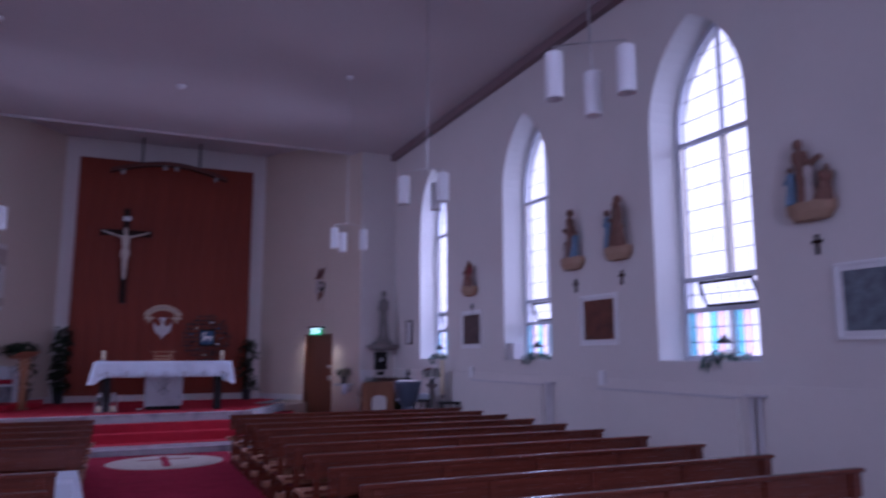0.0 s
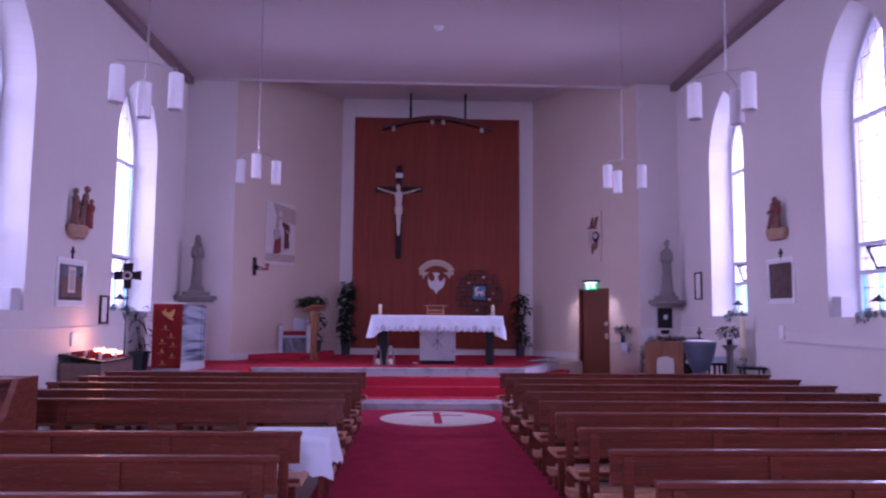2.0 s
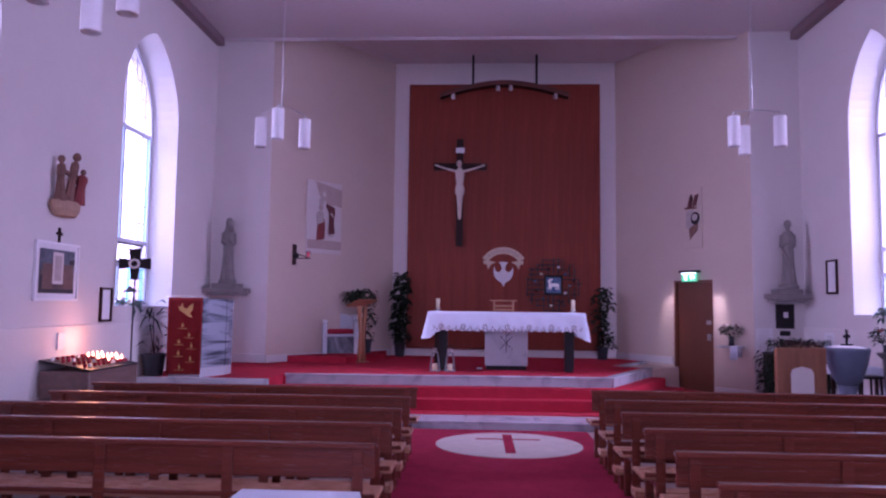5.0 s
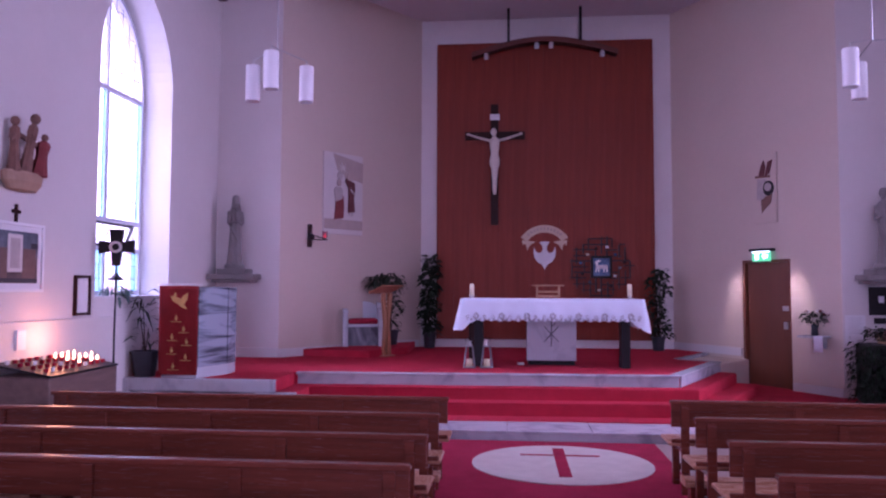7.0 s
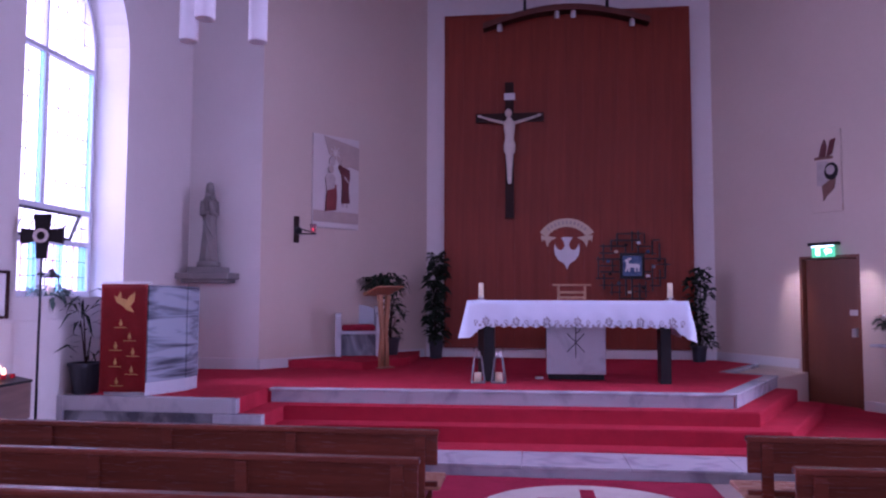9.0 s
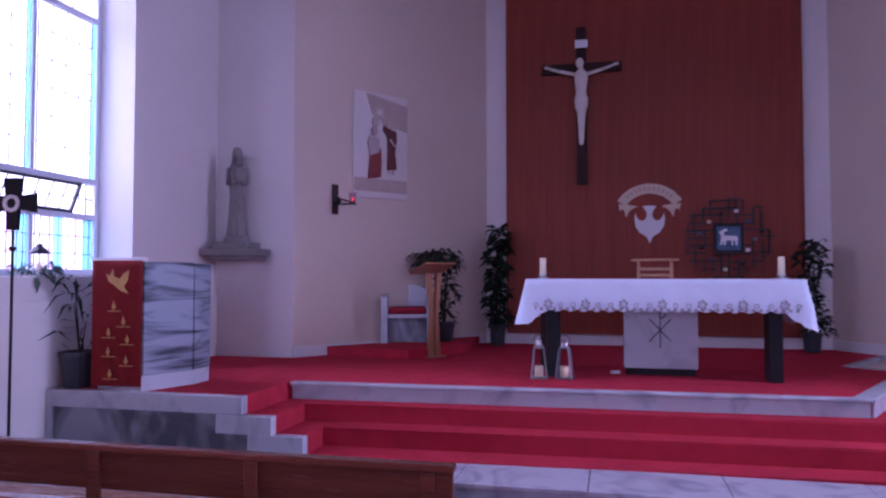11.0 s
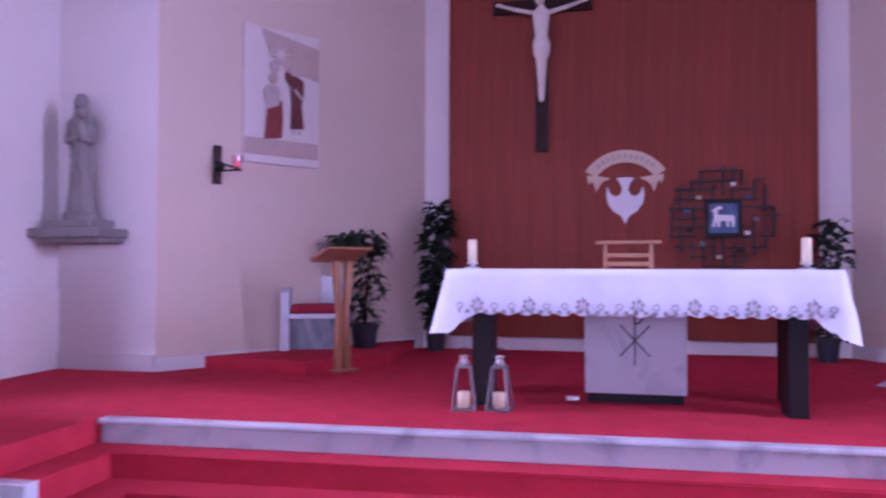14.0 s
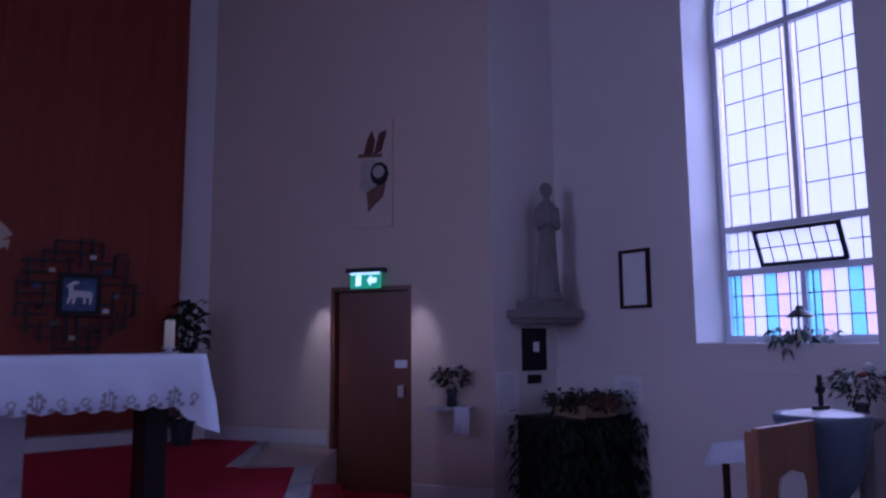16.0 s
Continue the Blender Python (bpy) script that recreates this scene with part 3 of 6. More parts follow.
def window(name, y0, y1, side):
    """An arched leaded window with two lights, three transoms and a hopper."""
    x = XR + DEEP if side > 0 else XL - DEEP
    win = new(name)
    win.matrix_world = pose(x, 0, 0)
    tagged(win, "tall arched leaded window with an open hopper", "window", "", "structure")
    i0, i1, c = y0 + 0.002, y1 - 0.002, (y0 + y1) / 2
    f = 0.055
    m = Matrix(((0, 0, 1, -0.035), (1, 0, 0, 0), (0, 1, 0, 0), (0, 0, 0, 1)))
    out, inn = arch(y0, y1, 14, 0.002), arch(y0, y1, 14, f)
    bm = bmesh.new()
    for k in range(len(out) - 1):
        prism(bm, [out[k], out[k + 1], inn[k + 1], inn[k]], 0, 0.07, m)
    box(bm, -.035, i0, SILL + .002, .035, i0 + f, SPRING), box(bm, -.035, i1 - f, SILL + .002, .035, i1, SPRING)
    box(bm, -.035, i0 + f, SILL + .002, .035, i1 - f, SILL + f + .02)
    part("window_frame", bm, FRAMEPAINT, win)
    bars = (2.27, 2.66, 4.44)
    for z in bars:
        part("transom", block(-.036, i0 + f, z - .028, .036, i1 - f, z + .028, 0.004), FRAMEPAINT, win)
    r_in = (((y1 - y0) / 2 - f) ** 2 + (APEX - SPRING - f) ** 2) / (2 * ((y1 - y0) / 2 - f))

    def roof(y):
        w = (y1 - y0) / 2 - f
        t = abs(y - c)
        q = r_in * r_in - (t + r_in - w) ** 2
        return SPRING + math.sqrt(max(0.0, q))

    for za, zb in ((SILL + f, bars[0]), (bars[1], bars[2])):
        part("mullion", block(-.03, c - .022, za + .03, .03, c + .022, zb - .03, 0.004), FRAMEPAINT, win)
    part("mullion", block(-.03, c - .018, bars[2] + .03, .03, c + .018, APEX - f, 0.003), FRAMEPAINT, win)
    bm = bmesh.new()
    for a, b in ((i0 + f, c - .022), (c + .022, i1 - f)):
        lead_lines(bm, a, b, SILL + f, bars[0] - .03, 0.115, 0.2)
        lead_lines(bm, a + .05, b - .05, bars[1] + .03, bars[2] - .03, 0.19, 0.29)
        lead_lines(bm, a, b, bars[2] + .03, APEX - f, 0.19, 0.29, limit=roof)
        for e in (a + 0.05, b - 0.05):
            box(bm, -.005, e - .004, SILL + f, .005, e + .004, bars[0] - .03), box(bm, -.005, e - .004, bars[1] + .03, .005, e + .004, bars[2] - .03)
    lead_lines(bm, i0 + f, i0 + 0.36, bars[0] + .03, bars[1] - .03, 0.1, 0.17)
    lead_lines(bm, i1 - 0.36, i1 - f, bars[0] + .03, bars[1] - .03, 0.1, 0.17)
    part("lead_cames", bm, LEAD, win)
    # panes
    rnd = random.Random(int(y0 * 100) + side)
    for a, b in ((i0 + f, c - .022), (c + .022, i1 - f)):
        k = 6
        for i in range(k):
            ya, yb = a + (b - a) * i / k, a + (b - a) * (i + 1) / k
            for za, zb, off in ((SILL + f, 1.98, 0), (1.98, bars[0] - .03, 1)):
                bm = bmesh.new()
                box(bm, -.002, ya, za, .002, yb, zb)
                g = (GLASS_CLEAR, GLASS_PINK, GLASS_BLUE, GLASS_CLEAR, GLASS_PINK, GLASS_BLUE)[(i + (3 * off if a > c else 0)) % 6]
                part("pane", bm, g, win).visible_shadow = False
        for i, (ya, yb) in enumerate(((a, a + .05), (a + .05, b - .05), (b - .05, b))):
            bm = bmesh.new()
            box(bm, -.002, ya, bars[1] + .03, .002, yb, bars[2] - .03)
            part("pane", bm, (GLASS_AMBER, GLASS_CLEAR, GLASS_AMBER)[i] if side > 0 else (GLASS_CLEAR, GLASS_CLEAR, GLASS_BLUE)[i], win).visible_shadow = False
        bm = bmesh.new()
        ys = [a + (b - a) * i / 14 for i in range(15)]
        poly = [(a, bars[2] + .03), (b, bars[2] + .03)] + [(y, roof(y)) for y in ys[::-1]]
        poly = [p for i, p in enumerate(poly) if p[1] >= bars[2] + .03]
        prism(bm, poly, -.002, .002, Matrix(((0, 0, 1, 0), (1, 0, 0, 0), (0, 1, 0, 0), (0, 0, 0, 1))))
        part("pane", bm, GLASS_CLEAR, win).visible_shadow = False
    for ya, yb in ((i0 + f, i0 + .36), (i1 - .36, i1 - f)):
        bm = bmesh.new()
        box(bm, -.002, ya, bars[0] + .03, .002, yb, bars[1] - .03)
        part("pane", bm, GLASS_CLEAR, win).visible_shadow = False
    # hopper tilted into the room
    tilt = pose(0, 0, bars[0] + .035, 0, -22 * side, 0)
    h0, h1, hh = i0 + .37, i1 - .37, bars[1] - bars[0] - .06
    bm = bmesh.new()
    for q in ((h0, 0, h1, .03), (h0, hh - .03, h1, hh), (h0, .03, h0 + .03, hh - .03), (h1 - .03, .03, h1, hh - .03)):
        box(bm, -.015, q[0], q[1], .015, q[2], q[3], tilt)
    for k in range(1, 6):
        y = h0 + (h1 - h0) * k / 6
        box(bm, -.005, y - .004, .03, .005, y + .004, hh - .03, tilt)
    box(bm, -.005, h0 + .03, hh / 2 - .004, .005, h1 - .03, hh / 2 + .004, tilt)
    hopper = part("hopper", bm, DARKMETAL, win, "open metal-framed hopper")
    bm = bmesh.new()
    box(bm, -.002, h0 + .03, .03, .002, h1 - .03, hh - .03, tilt)
    part("hopper_pane", bm, GLASS_CLEAR, hopper).visible_shadow = False
    top = tilt @ Vector((0, 0, hh))
    bm = bmesh.new()
    for y in (h0, h1):
        rod(bm, (0, y, bars[0] + .04), (top.x, y, top.z), .008), rod(bm, (0, y, bars[1] - .03), (top.x, y, top.z), .007)
    part("stay", bm, DARKMETAL, win)
    # sill board
    bm = block(min(-side * .04, -side * (DEEP - .002)), y0 + .004, SILL + .001, max(-side * .04, -side * (DEEP - .002)), y1 - .004, SILL + .012, 0.003)
    part("window_sill", bm, REVEAL, win)
    return win


n = 0
for y0, y1 in WIN_R:
    n += 1
    window("window_%d" % n, y0, y1, 1)
for y0, y1 in WIN_L:
    n += 1
    window("window_%d" % n, y0, y1, -1)
# back window is out of view, added only to let fill light in
window("window_%d" % (n + 1), -WIN_FILL[1], -WIN_FILL[0], -1).matrix_world = pose(0, YB - DEEP, 0, 0, 0, 90)


# ---- reredos ----
reredos = thing("wooden_reredos", "tall dark red mahogany boarded panel on the chancel wall", "wall panel")
px0, px1, pz0, pz1 = -1.015, 3.245, ZD + 0.16, 6.69
nb = 14
bw = (px1 - px0 - 0.08) / nb
board = mesh("board", block(0.0003, -0.022, pz0, bw - 0.0003, 0, pz1 - 0.04, 0.0012, 1), PANEL)
for i in range(nb):
    ob = new("board", board)
    ob.parent = reredos
    ob.matrix_world = pose(px0 + 0.04 + i * bw, 20.735, 0)
part("backing", block(px0, 20.736, pz0 - .002, px1, 20.776, pz1, 0.003), DARKWOOD, reredos)
for a in (px0 - 0.002, px1 - 0.039):
    part("stile", block(a, 20.705, pz0, a + 0.041, 20.735, pz1, 0.004), PANEL, reredos)
part("head_rail", block(px0 + .04, 20.705, pz1 - 0.039, px1 - .04, 20.735, pz1, 0.004), PANEL, reredos)

# curved canopy with spotlights on two hangers
can = thing("spotlight_canopy", "dark curved wooden canopy with small spotlights hung on two rods", "light fitting")
bm = bmesh.new()
N = 20
top, low = [], []
for i in range(N + 1):
    x = -0.3 + 2.82 * i / N
    h = 6.27 + 0.28 * math.sin(math.pi * i / N)
    top.append((x, h + 0.10)), low.append((x, h))
for i in range(N):
    plate(bm, [low[i], low[i + 1], top[i + 1], top[i]], 0.035, pose(0, 20.30, 0))
bmesh.ops.remove_doubles(bm, verts=bm.verts, dist=1e-4)
part("fascia", bm, CANOPYWOOD, can)
bm = bmesh.new()
for i in range(N):
    plate(bm, [(low[i][0], low[i][1] + .04), (low[i + 1][0], low[i + 1][1] + .04), (low[i + 1][0], low[i + 1][1] + .06), (low[i][0], low[i][1] + .06)], 0.30, pose(0, 20.60, 0))
part("soffit", bm, DARKWOOD, can)
for x in (0.42, 1.80):
    bm = bmesh.new()
    box(bm, x - .025, 20.2, 6.55, x + .025, 20.25, HC)
    part("hanger", bm, BLACKWOOD, can)
for i in (2, 9, 11, 18):
    x, h = low[i]
    bm = bmesh.new()
    lathe(bm, [(0.02, .09), (0.045, .06), (0.05, -.04), (0.042, -.045), (0.0, -.02)], 12, pose(x, 20.45, h - .03, 25, 0, 0))
    part("spotlight", bm, STEEL, can, "chrome spotlight")

# ---- crucifix ----
cx0, cyy = 0.14, 20.70
cross = thing("crucifix", "dark wooden crucifix with an ivory plaster figure", "crucifix")
part("upright", block(cx0 - 0.075, cyy - 0.075, 3.02, cx0 + 0.075, cyy - .002, 5.42, 0.008), DARKWOOD, cross)
part("crossbar", block(cx0 - 0.59, cyy - 0.076, 4.72, cx0 + 0.60, cyy - .003, 4.87, 0.008), DARKWOOD, cross)
part("title_plate", block(cx0 - 0.09, cyy - 0.09, 5.10, cx0 + 0.10, cyy - 0.077, 5.22, 0.003), PAPER, cross, "small white title plate")
bm = bmesh.new()
F = pose(cx0, cyy - 0.13, 0)
lathe(bm, [(0, 3.60), (.03, 3.62), (.042, 3.72), (.046, 3.86), (.058, 3.98), (.066, 4.12), (.098, 4.18), (.104, 4.30), (.072, 4.40), (.086, 4.50), (.10, 4.62), (.098, 4.69), (.05, 4.74), (.03, 4.78), (0, 4.79)], 16, F, flat=0.62, folds=3, fold=.05)
ball(bm, (cx0 - .015, cyy - .16, 4.845), 0.072, 0.85, 0.9, 1.1)
for s in (-1, 1):
    rod(bm, (cx0 + s * .09, cyy - .13, 4.68), (cx0 + s * .30, cyy - .11, 4.74), .028, 10, .024)
    rod(bm, (cx0 + s * .30, cyy - .11, 4.74), (cx0 + s * .50, cyy - .09, 4.81), .024, 10, .017)
    ball(bm, (cx0 + s * .52, cyy - .09, 4.82), .03, 1.3, .7, .8)
part("figure", bm, PLASTER, cross, "ivory plaster figure", smooth=True)

# ---- dove plaque ----
dove = thing("dove_plaque", "cream cut-out dove beneath a banner scroll", "wall plaque", pose(1.12, 20.705, 2.55))
N = 20
bm = bmesh.new()
sweep = [math.radians(34 + 112 * k / N) for k in range(N + 1)]
for k in range(N):
    a0, a1 = sweep[k], sweep[k + 1]
    plate(bm, [(ra * math.cos(a), -.097 + ra * math.sin(a)) for a, ra in ((a0, .41), (a0, .557), (a1, .557), (a1, .41))][::-1], 0.02)
bmesh.ops.remove_doubles(bm, verts=bm.verts, dist=1e-4)
part("scroll", bm, CREAMCARD, dove, "cream arched scroll")
for k in (-1, 1):
    bm = bmesh.new()
    plate(bm, [(k * q[0], q[1]) for q in ((.41, .135), (.365, .07), (.335, -.04), (.305, .03), (.255, .085), (.17, .125), (.27, .145), (.36, .165))][::-k], 0.016)
    part("scroll_tail", bm, CREAMCARD, dove)
    bm = bmesh.new()
    plate(bm, [(k * q[0], q[1]) for q in ((.445, .165), (.425, .05), (.405, .10), (.375, .06), (.395, .16))][::-k], 0.014)
    part("scroll_tail", bm, CREAMCARD, dove)
bm = bmesh.new()
half_dove = [(.10, .125), (.055, .06), (.035, -.01), (.06, -.07), (.11, -.095), (.16, -.07), (.19, -.02), (.205, .03), (.218, -.08), (.20, -.18), (.14, -.27), (.055, -.32), (.028, -.36)]
plate(bm, ([(0, .135)] + half_dove + [(0, -.425)] + [(-x, z) for x, z in half_dove[::-1]]), 0.02)
part("dove", bm, PAPER, dove, "pale cut-out dove")
bm = bmesh.new()
for k in range(11):
    a = math.radians(50 + 80 * k / 10)
    box(bm, -.018, -.0225, -.03, .018, -.0205, .03, pose(.484 * math.cos(a), 0, -.097 + .484 * math.sin(a)) @ Matrix.Rotation(-(a - math.pi / 2), 4, "Y"))
part("lettering", bm, TANPAINT, dove, "illegible lettering")

# ---- lattice with a lamb icon ----
lat = thing("wooden_lattice_screen", "dark openwork wooden lattice holding a blue animal icon", "wall art", pose(2.21, 20.702, 2.18))
rnd = random.Random(5)
R0 = 0.60
for i in range(-5, 6):
    for hv in (0, 1):
        c = i * 0.112 + rnd.uniform(-.018, .018)
        half = math.sqrt(max(0.03, R0 * R0 - c * c))
        a = -half * rnd.uniform(.75, 1.1)
        while a < half * .9:
            b = min(a + rnd.uniform(.20, .50), half * rnd.uniform(.85, 1.12))
            runs = [(a, b)] if abs(c) > .23 else [(a, min(b, -.20)), (max(a, .20), b)]
            for p, q in runs:
                if q - p < .08:
                    continue
                t = rnd.uniform(.008, .013)
                bm = bmesh.new()
                if hv:
                    box(bm, c - t, -.05, p, c + t, -.004, q)
                else:
                    box(bm, p, -.075, c - t, q, -.03, c + t)
                part("slat", bm, LATTICE, lat)
            a = b + rnd.uniform(.06, .22)
            c += rnd.uniform(-.02, .02)
bm = bmesh.new()
for q in ((-.2, -.22, .2, -.17), (-.2, .17, .2, .22), (-.2, -.17, -.16, .17), (.16, -.17, .2, .17)):
    box(bm, q[0], -.10, q[1], q[2], -.02, q[3])
part("icon_frame", bm, BLACKWOOD, lat)
icon = part("icon", block(-.16, -.07, -.17, .16, -.05, .17, .002), ICON_BLUE, lat, "blue icon with a white lamb")
bm = bmesh.new()
plate(bm, [(-.13, .09), (-.09, .115), (-.05, .14), (-.01, .13), (-.02, .10), (-.06, .10), (-.06, .04), (.10, .035), (.125, .01), (.115, -.10), (.095, -.10), (.09, -.035), (.06, -.035), (.06, -.10), (.04, -.10), (.035, -.03), (-.03, -.03), (-.045, -.10), (-.065, -.10), (-.07, -.03), (-.10, -.10), (-.12, -.095), (-.10, .0), (-.105, .06)][::-1], 0.006, pose(0, -.071, 0))
part("lamb", bm, PAPER, icon)
for i in range(12):
    a = i * 0.55 + .2
    r = rnd.uniform(.30, .50)
    bm = bmesh.new()
    box(bm, -.03, -.085, -.022, .03, -.076, .022)
    bmesh.ops.transform(bm, matrix=pose(r * math.cos(a), 0, r * math.sin(a)), verts=bm.verts)
    part("tile", bm, (CREAMCARD, ICON_BLUE, PAPER, MARBLE_GREY)[i % 4] if i % 3 else DARKWOOD, lat)

# ---- altar ----
altar = thing("altar", "long altar on a marble block with dark timber legs", "altar")
part("tabletop", block(-0.27, 17.02, 1.50, 2.35, 17.92, 1.585, .006), BLACKWOOD, altar)
blk = part("block", block(0.69, 17.45, ZD + .07, 1.435, 17.80, 1.50, .006), MARBLE, altar, "pale marble block with an incised monogram")
part("plinth", block(0.71, 17.47, ZD + .001, 1.415, 17.78, ZD + .07, .004), BLACKWOOD, altar)
for x in (-0.09, 2.05):
    part("leg", block(x, 17.12, ZD + .001, x + .13, 17.34, 1.50, .006), BLACKWOOD, altar, "black timber leg")
for x in (-0.20, 2.14):
    part("back_leg", block(x, 17.60, ZD + .001, x + .12, 17.84, 1.50, .006), DARKWOOD, altar, "dark red timber leg")
bm = bmesh.new()
cxm, zz = 1.06, 1.10
box(bm, cxm - .006, 17.444, zz - .22, cxm + .006, 17.45, zz + .22)
for s in (-1, 1):
    box(bm, -.006, 17.444, -.16, .006, 17.4495, .16, pose(cxm, 0, zz - .03) @ Matrix.Rotation(s * .75, 4, "Y"))
for i in range(8):
    a0, a1 = (-math.pi / 2 + math.pi * k / 8 for k in (i, i + 1))
    plate(bm, [(cxm + r * math.cos(a), zz + .15 + r * math.sin(a)) for a, r in ((a0, .05), (a0, .062), (a1, .062), (a1, .05))][::-1], .005, pose(0, 17.45, 0))
part("monogram", bm, INK, blk, "incised dark monogram")


def tablecloth(name, x0, y0, x1, y1, z, drop, corner, scallop, label, seed):
    """A cloth over a table: a top and a hem that ripples, with a scalloped edge and hanging corners."""
    ob = thing(name, label, "tablecloth")
    rnd = random.Random(seed)
    bm = bmesh.new()
    per = []
    for a, b in (((x0, y0), (x1, y0)), ((x1, y0), (x1, y1)), ((x1, y1), (x0, y1)), ((x0, y1), (x0, y0))):
        L = math.hypot(b[0] - a[0], b[1] - a[1])
        k = max(6, int(L / .035))
        for i in range(k):
            per.append((a[0] + (b[0] - a[0]) * i / k, a[1] + (b[1] - a[1]) * i / k))
    cxx, cyy = (x0 + x1) / 2, (y0 + y1) / 2
    phase = rnd.uniform(0, 6)
    rows = 7
    grid = []
    length = 0
    prev = per[0]
    dist = []
    for p in per:
        length += math.hypot(p[0] - prev[0], p[1] - prev[1])
        dist.append(length)
        prev = p
    for r in range(rows + 1):
        row = []
        for p, s in zip(per, dist):
            ex, ey = min(p[0] - x0, x1 - p[0]), min(p[1] - y0, y1 - p[1])
            near = max(0.0, 1 - (ex + ey) / .20)
            nx, ny = (0, 0)
            if ey < 1e-6:
                ny = -1 if p[1] < cyy else 1
            if ex < 1e-6:
                nx = -1 if p[0] < cxx else 1
            t = r / rows
            wave = 0.016 * t * math.sin(s * 9 + phase) + 0.010 * t * math.sin(s * 23 + 1) + 0.010 * t * max(0.0, math.sin(s * 13 - 5 * t + phase)) ** 3
            hang = drop + corner * near + (scallop * abs(math.sin(s * math.pi / .13)) if r == rows else 0)
            out = 0.012 * t + wave + min(0.065, corner) * near * t
            row.append(bm.verts.new((p[0] + nx * out, p[1] + ny * out, z - hang * t - .006 * (1 - t) * (r > 0))))
        grid.append(row)
    bm.faces.new(grid[0])
    for a, b in zip(grid, grid[1:]):
        for i in range(len(per)):
            bm.faces.new((a[i], a[(i + 1) % len(per)], b[(i + 1) % len(per)], b[i]))
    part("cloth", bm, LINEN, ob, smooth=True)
    return ob


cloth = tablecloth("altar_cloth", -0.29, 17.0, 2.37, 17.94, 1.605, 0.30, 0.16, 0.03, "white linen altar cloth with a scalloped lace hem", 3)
for i in range(21):
    x = -0.18 + i * 0.1235
    bm = bmesh.new()
    big = i % 3 == 1
    rad, zc = (.036, 1.352) if big else (.020, 1.345)
    for k in range(6):
        a = k * math.pi / 3 + .3
        plate(bm, [(x + rad * math.cos(a) + rad * .42 * math.cos(b * math.pi / 3), zc + rad * math.sin(a) + rad * .42 * math.sin(b * math.pi / 3)) for b in range(6)][::-1], .006, pose(0, 16.962, 0))
    if big:
        for k in (-1, 0, 1):
            box(bm, x + k * .022 - .004, 16.952, zc - .04, x + k * .022 + .004, 16.956, zc + .065 - .02 * abs(k))
    part("lace_motif", bm, LACE, cloth, "grey embroidered lace rosette" if big else "")
hem = bmesh.new()
for i in range(40):
    x = -0.27 + i * 0.0650
    box(hem, x, 16.957, 1.292, x + .028, 16.963, 1.318)
tagged(part("lace_hem", hem, LACE, cloth, "openwork grey lace hem"), kind="stuff")


def candle(x, y, z, h=0.17, r=0.032):
    c = thing("altar_candle", "thick cream candle on a small glass holder", "candle", pose(x, y, z), "altar candles")
    bm = bmesh.new()
    lathe(bm, [(0.055, 0), (0.06, .008), (.02, .016), (.018, .028), (.045, .036), (.045, .042)], 16)
    part("holder", bm, STEEL, c, smooth=True)
    bm = bmesh.new()
    lathe(bm, [(r, .042), (r, .042 + h), (r * .8, .047 + h), (r * .3, .035 + h)], 18)
    part("wax", bm, WAX, c, smooth=True)
    bm = bmesh.new()
    rod(bm, (0, 0, .03 + h), (.004, 0, .065 + h), .002, 6)
    part("wick", bm, INK, c)
    return c


candle(-0.13, 17.2, 1.609)
candle(2.19, 17.2, 1.609)

stand = thing("missal_stand", "light oak book stand on the altar", "book stand", pose(1.01, 17.35, 1.609))
part("ledge", block(-.235, -.06, .185, .235, .10, .205, .004), PALEWOOD, stand)
for x in (-.18, .15):
    part("leg", block(x, 0, 0, x + .03, .03, .185, .003), PALEWOOD, stand)
part("rail", block(-.15, .005, .085, .15, .025, .115, .003), PALEWOOD, stand)
part("rail", block(-.15, .005, .02, .15, .025, .05, .003), PALEWOOD, stand)


def lantern(x, y, z, turn):
    ln = thing("steel_lantern", "tapered steel lantern with a cream candle on the carpet", "lantern", pose(x, y, z, 0, 0, turn), "floor lanterns")
    w0, w1, h = .086, .052, .30
    bm = bmesh.new()
    box(bm, -w0, -w0, 0, w0, w0, .012), box(bm, -w1, -w1, h, w1, w1, h + .012)
    for sx in (-1, 1):
        for sy in (-1, 1):
            rod(bm, (sx * (w0 - .008), sy * (w0 - .008), .01), (sx * (w1 - .006), sy * (w1 - .006), h), .008, 6)
    part("cage", bm, LANTERNSTEEL, ln)
    bm = bmesh.new()
    lathe(bm, [(w1 * .9, h + .012), (.03, h + .05), (.028, h + .075), (.04, h + .08), (0, h + .09)], 12)
    part("cap", bm, STEEL, ln, smooth=True)
    bm = bmesh.new()
    for i in range(10):
        a0, a1 = (math.pi * k / 10 for k in (i, i + 1))
        rod(bm, (.055 * math.cos(a0), 0, h + .08 + .06 * math.sin(a0)), (.055 * math.cos(a1), 0, h + .08 + .06 * math.sin(a1)), .004, 6)
    part("handle", bm, DARKMETAL, ln)
    bm = bmesh.new()
    lathe(bm, [(.045, .013), (.045, .12), (.038, .125), (0, .118)], 16)
    part("candle", bm, WAX, ln, "cream pillar candle", smooth=True)


lantern(-0.155, 16.98, ZD + .001, 8)
lantern(0.10, 17.0, ZD + .001, -6)
solid("small_box", block(-.05, -.02, 0, .05, .02, .03, .004, m=pose(0.60, 17.5, ZD + .001, 0, 0, 10)), PAPER, "small pale box on the carpet beside the altar", "box")

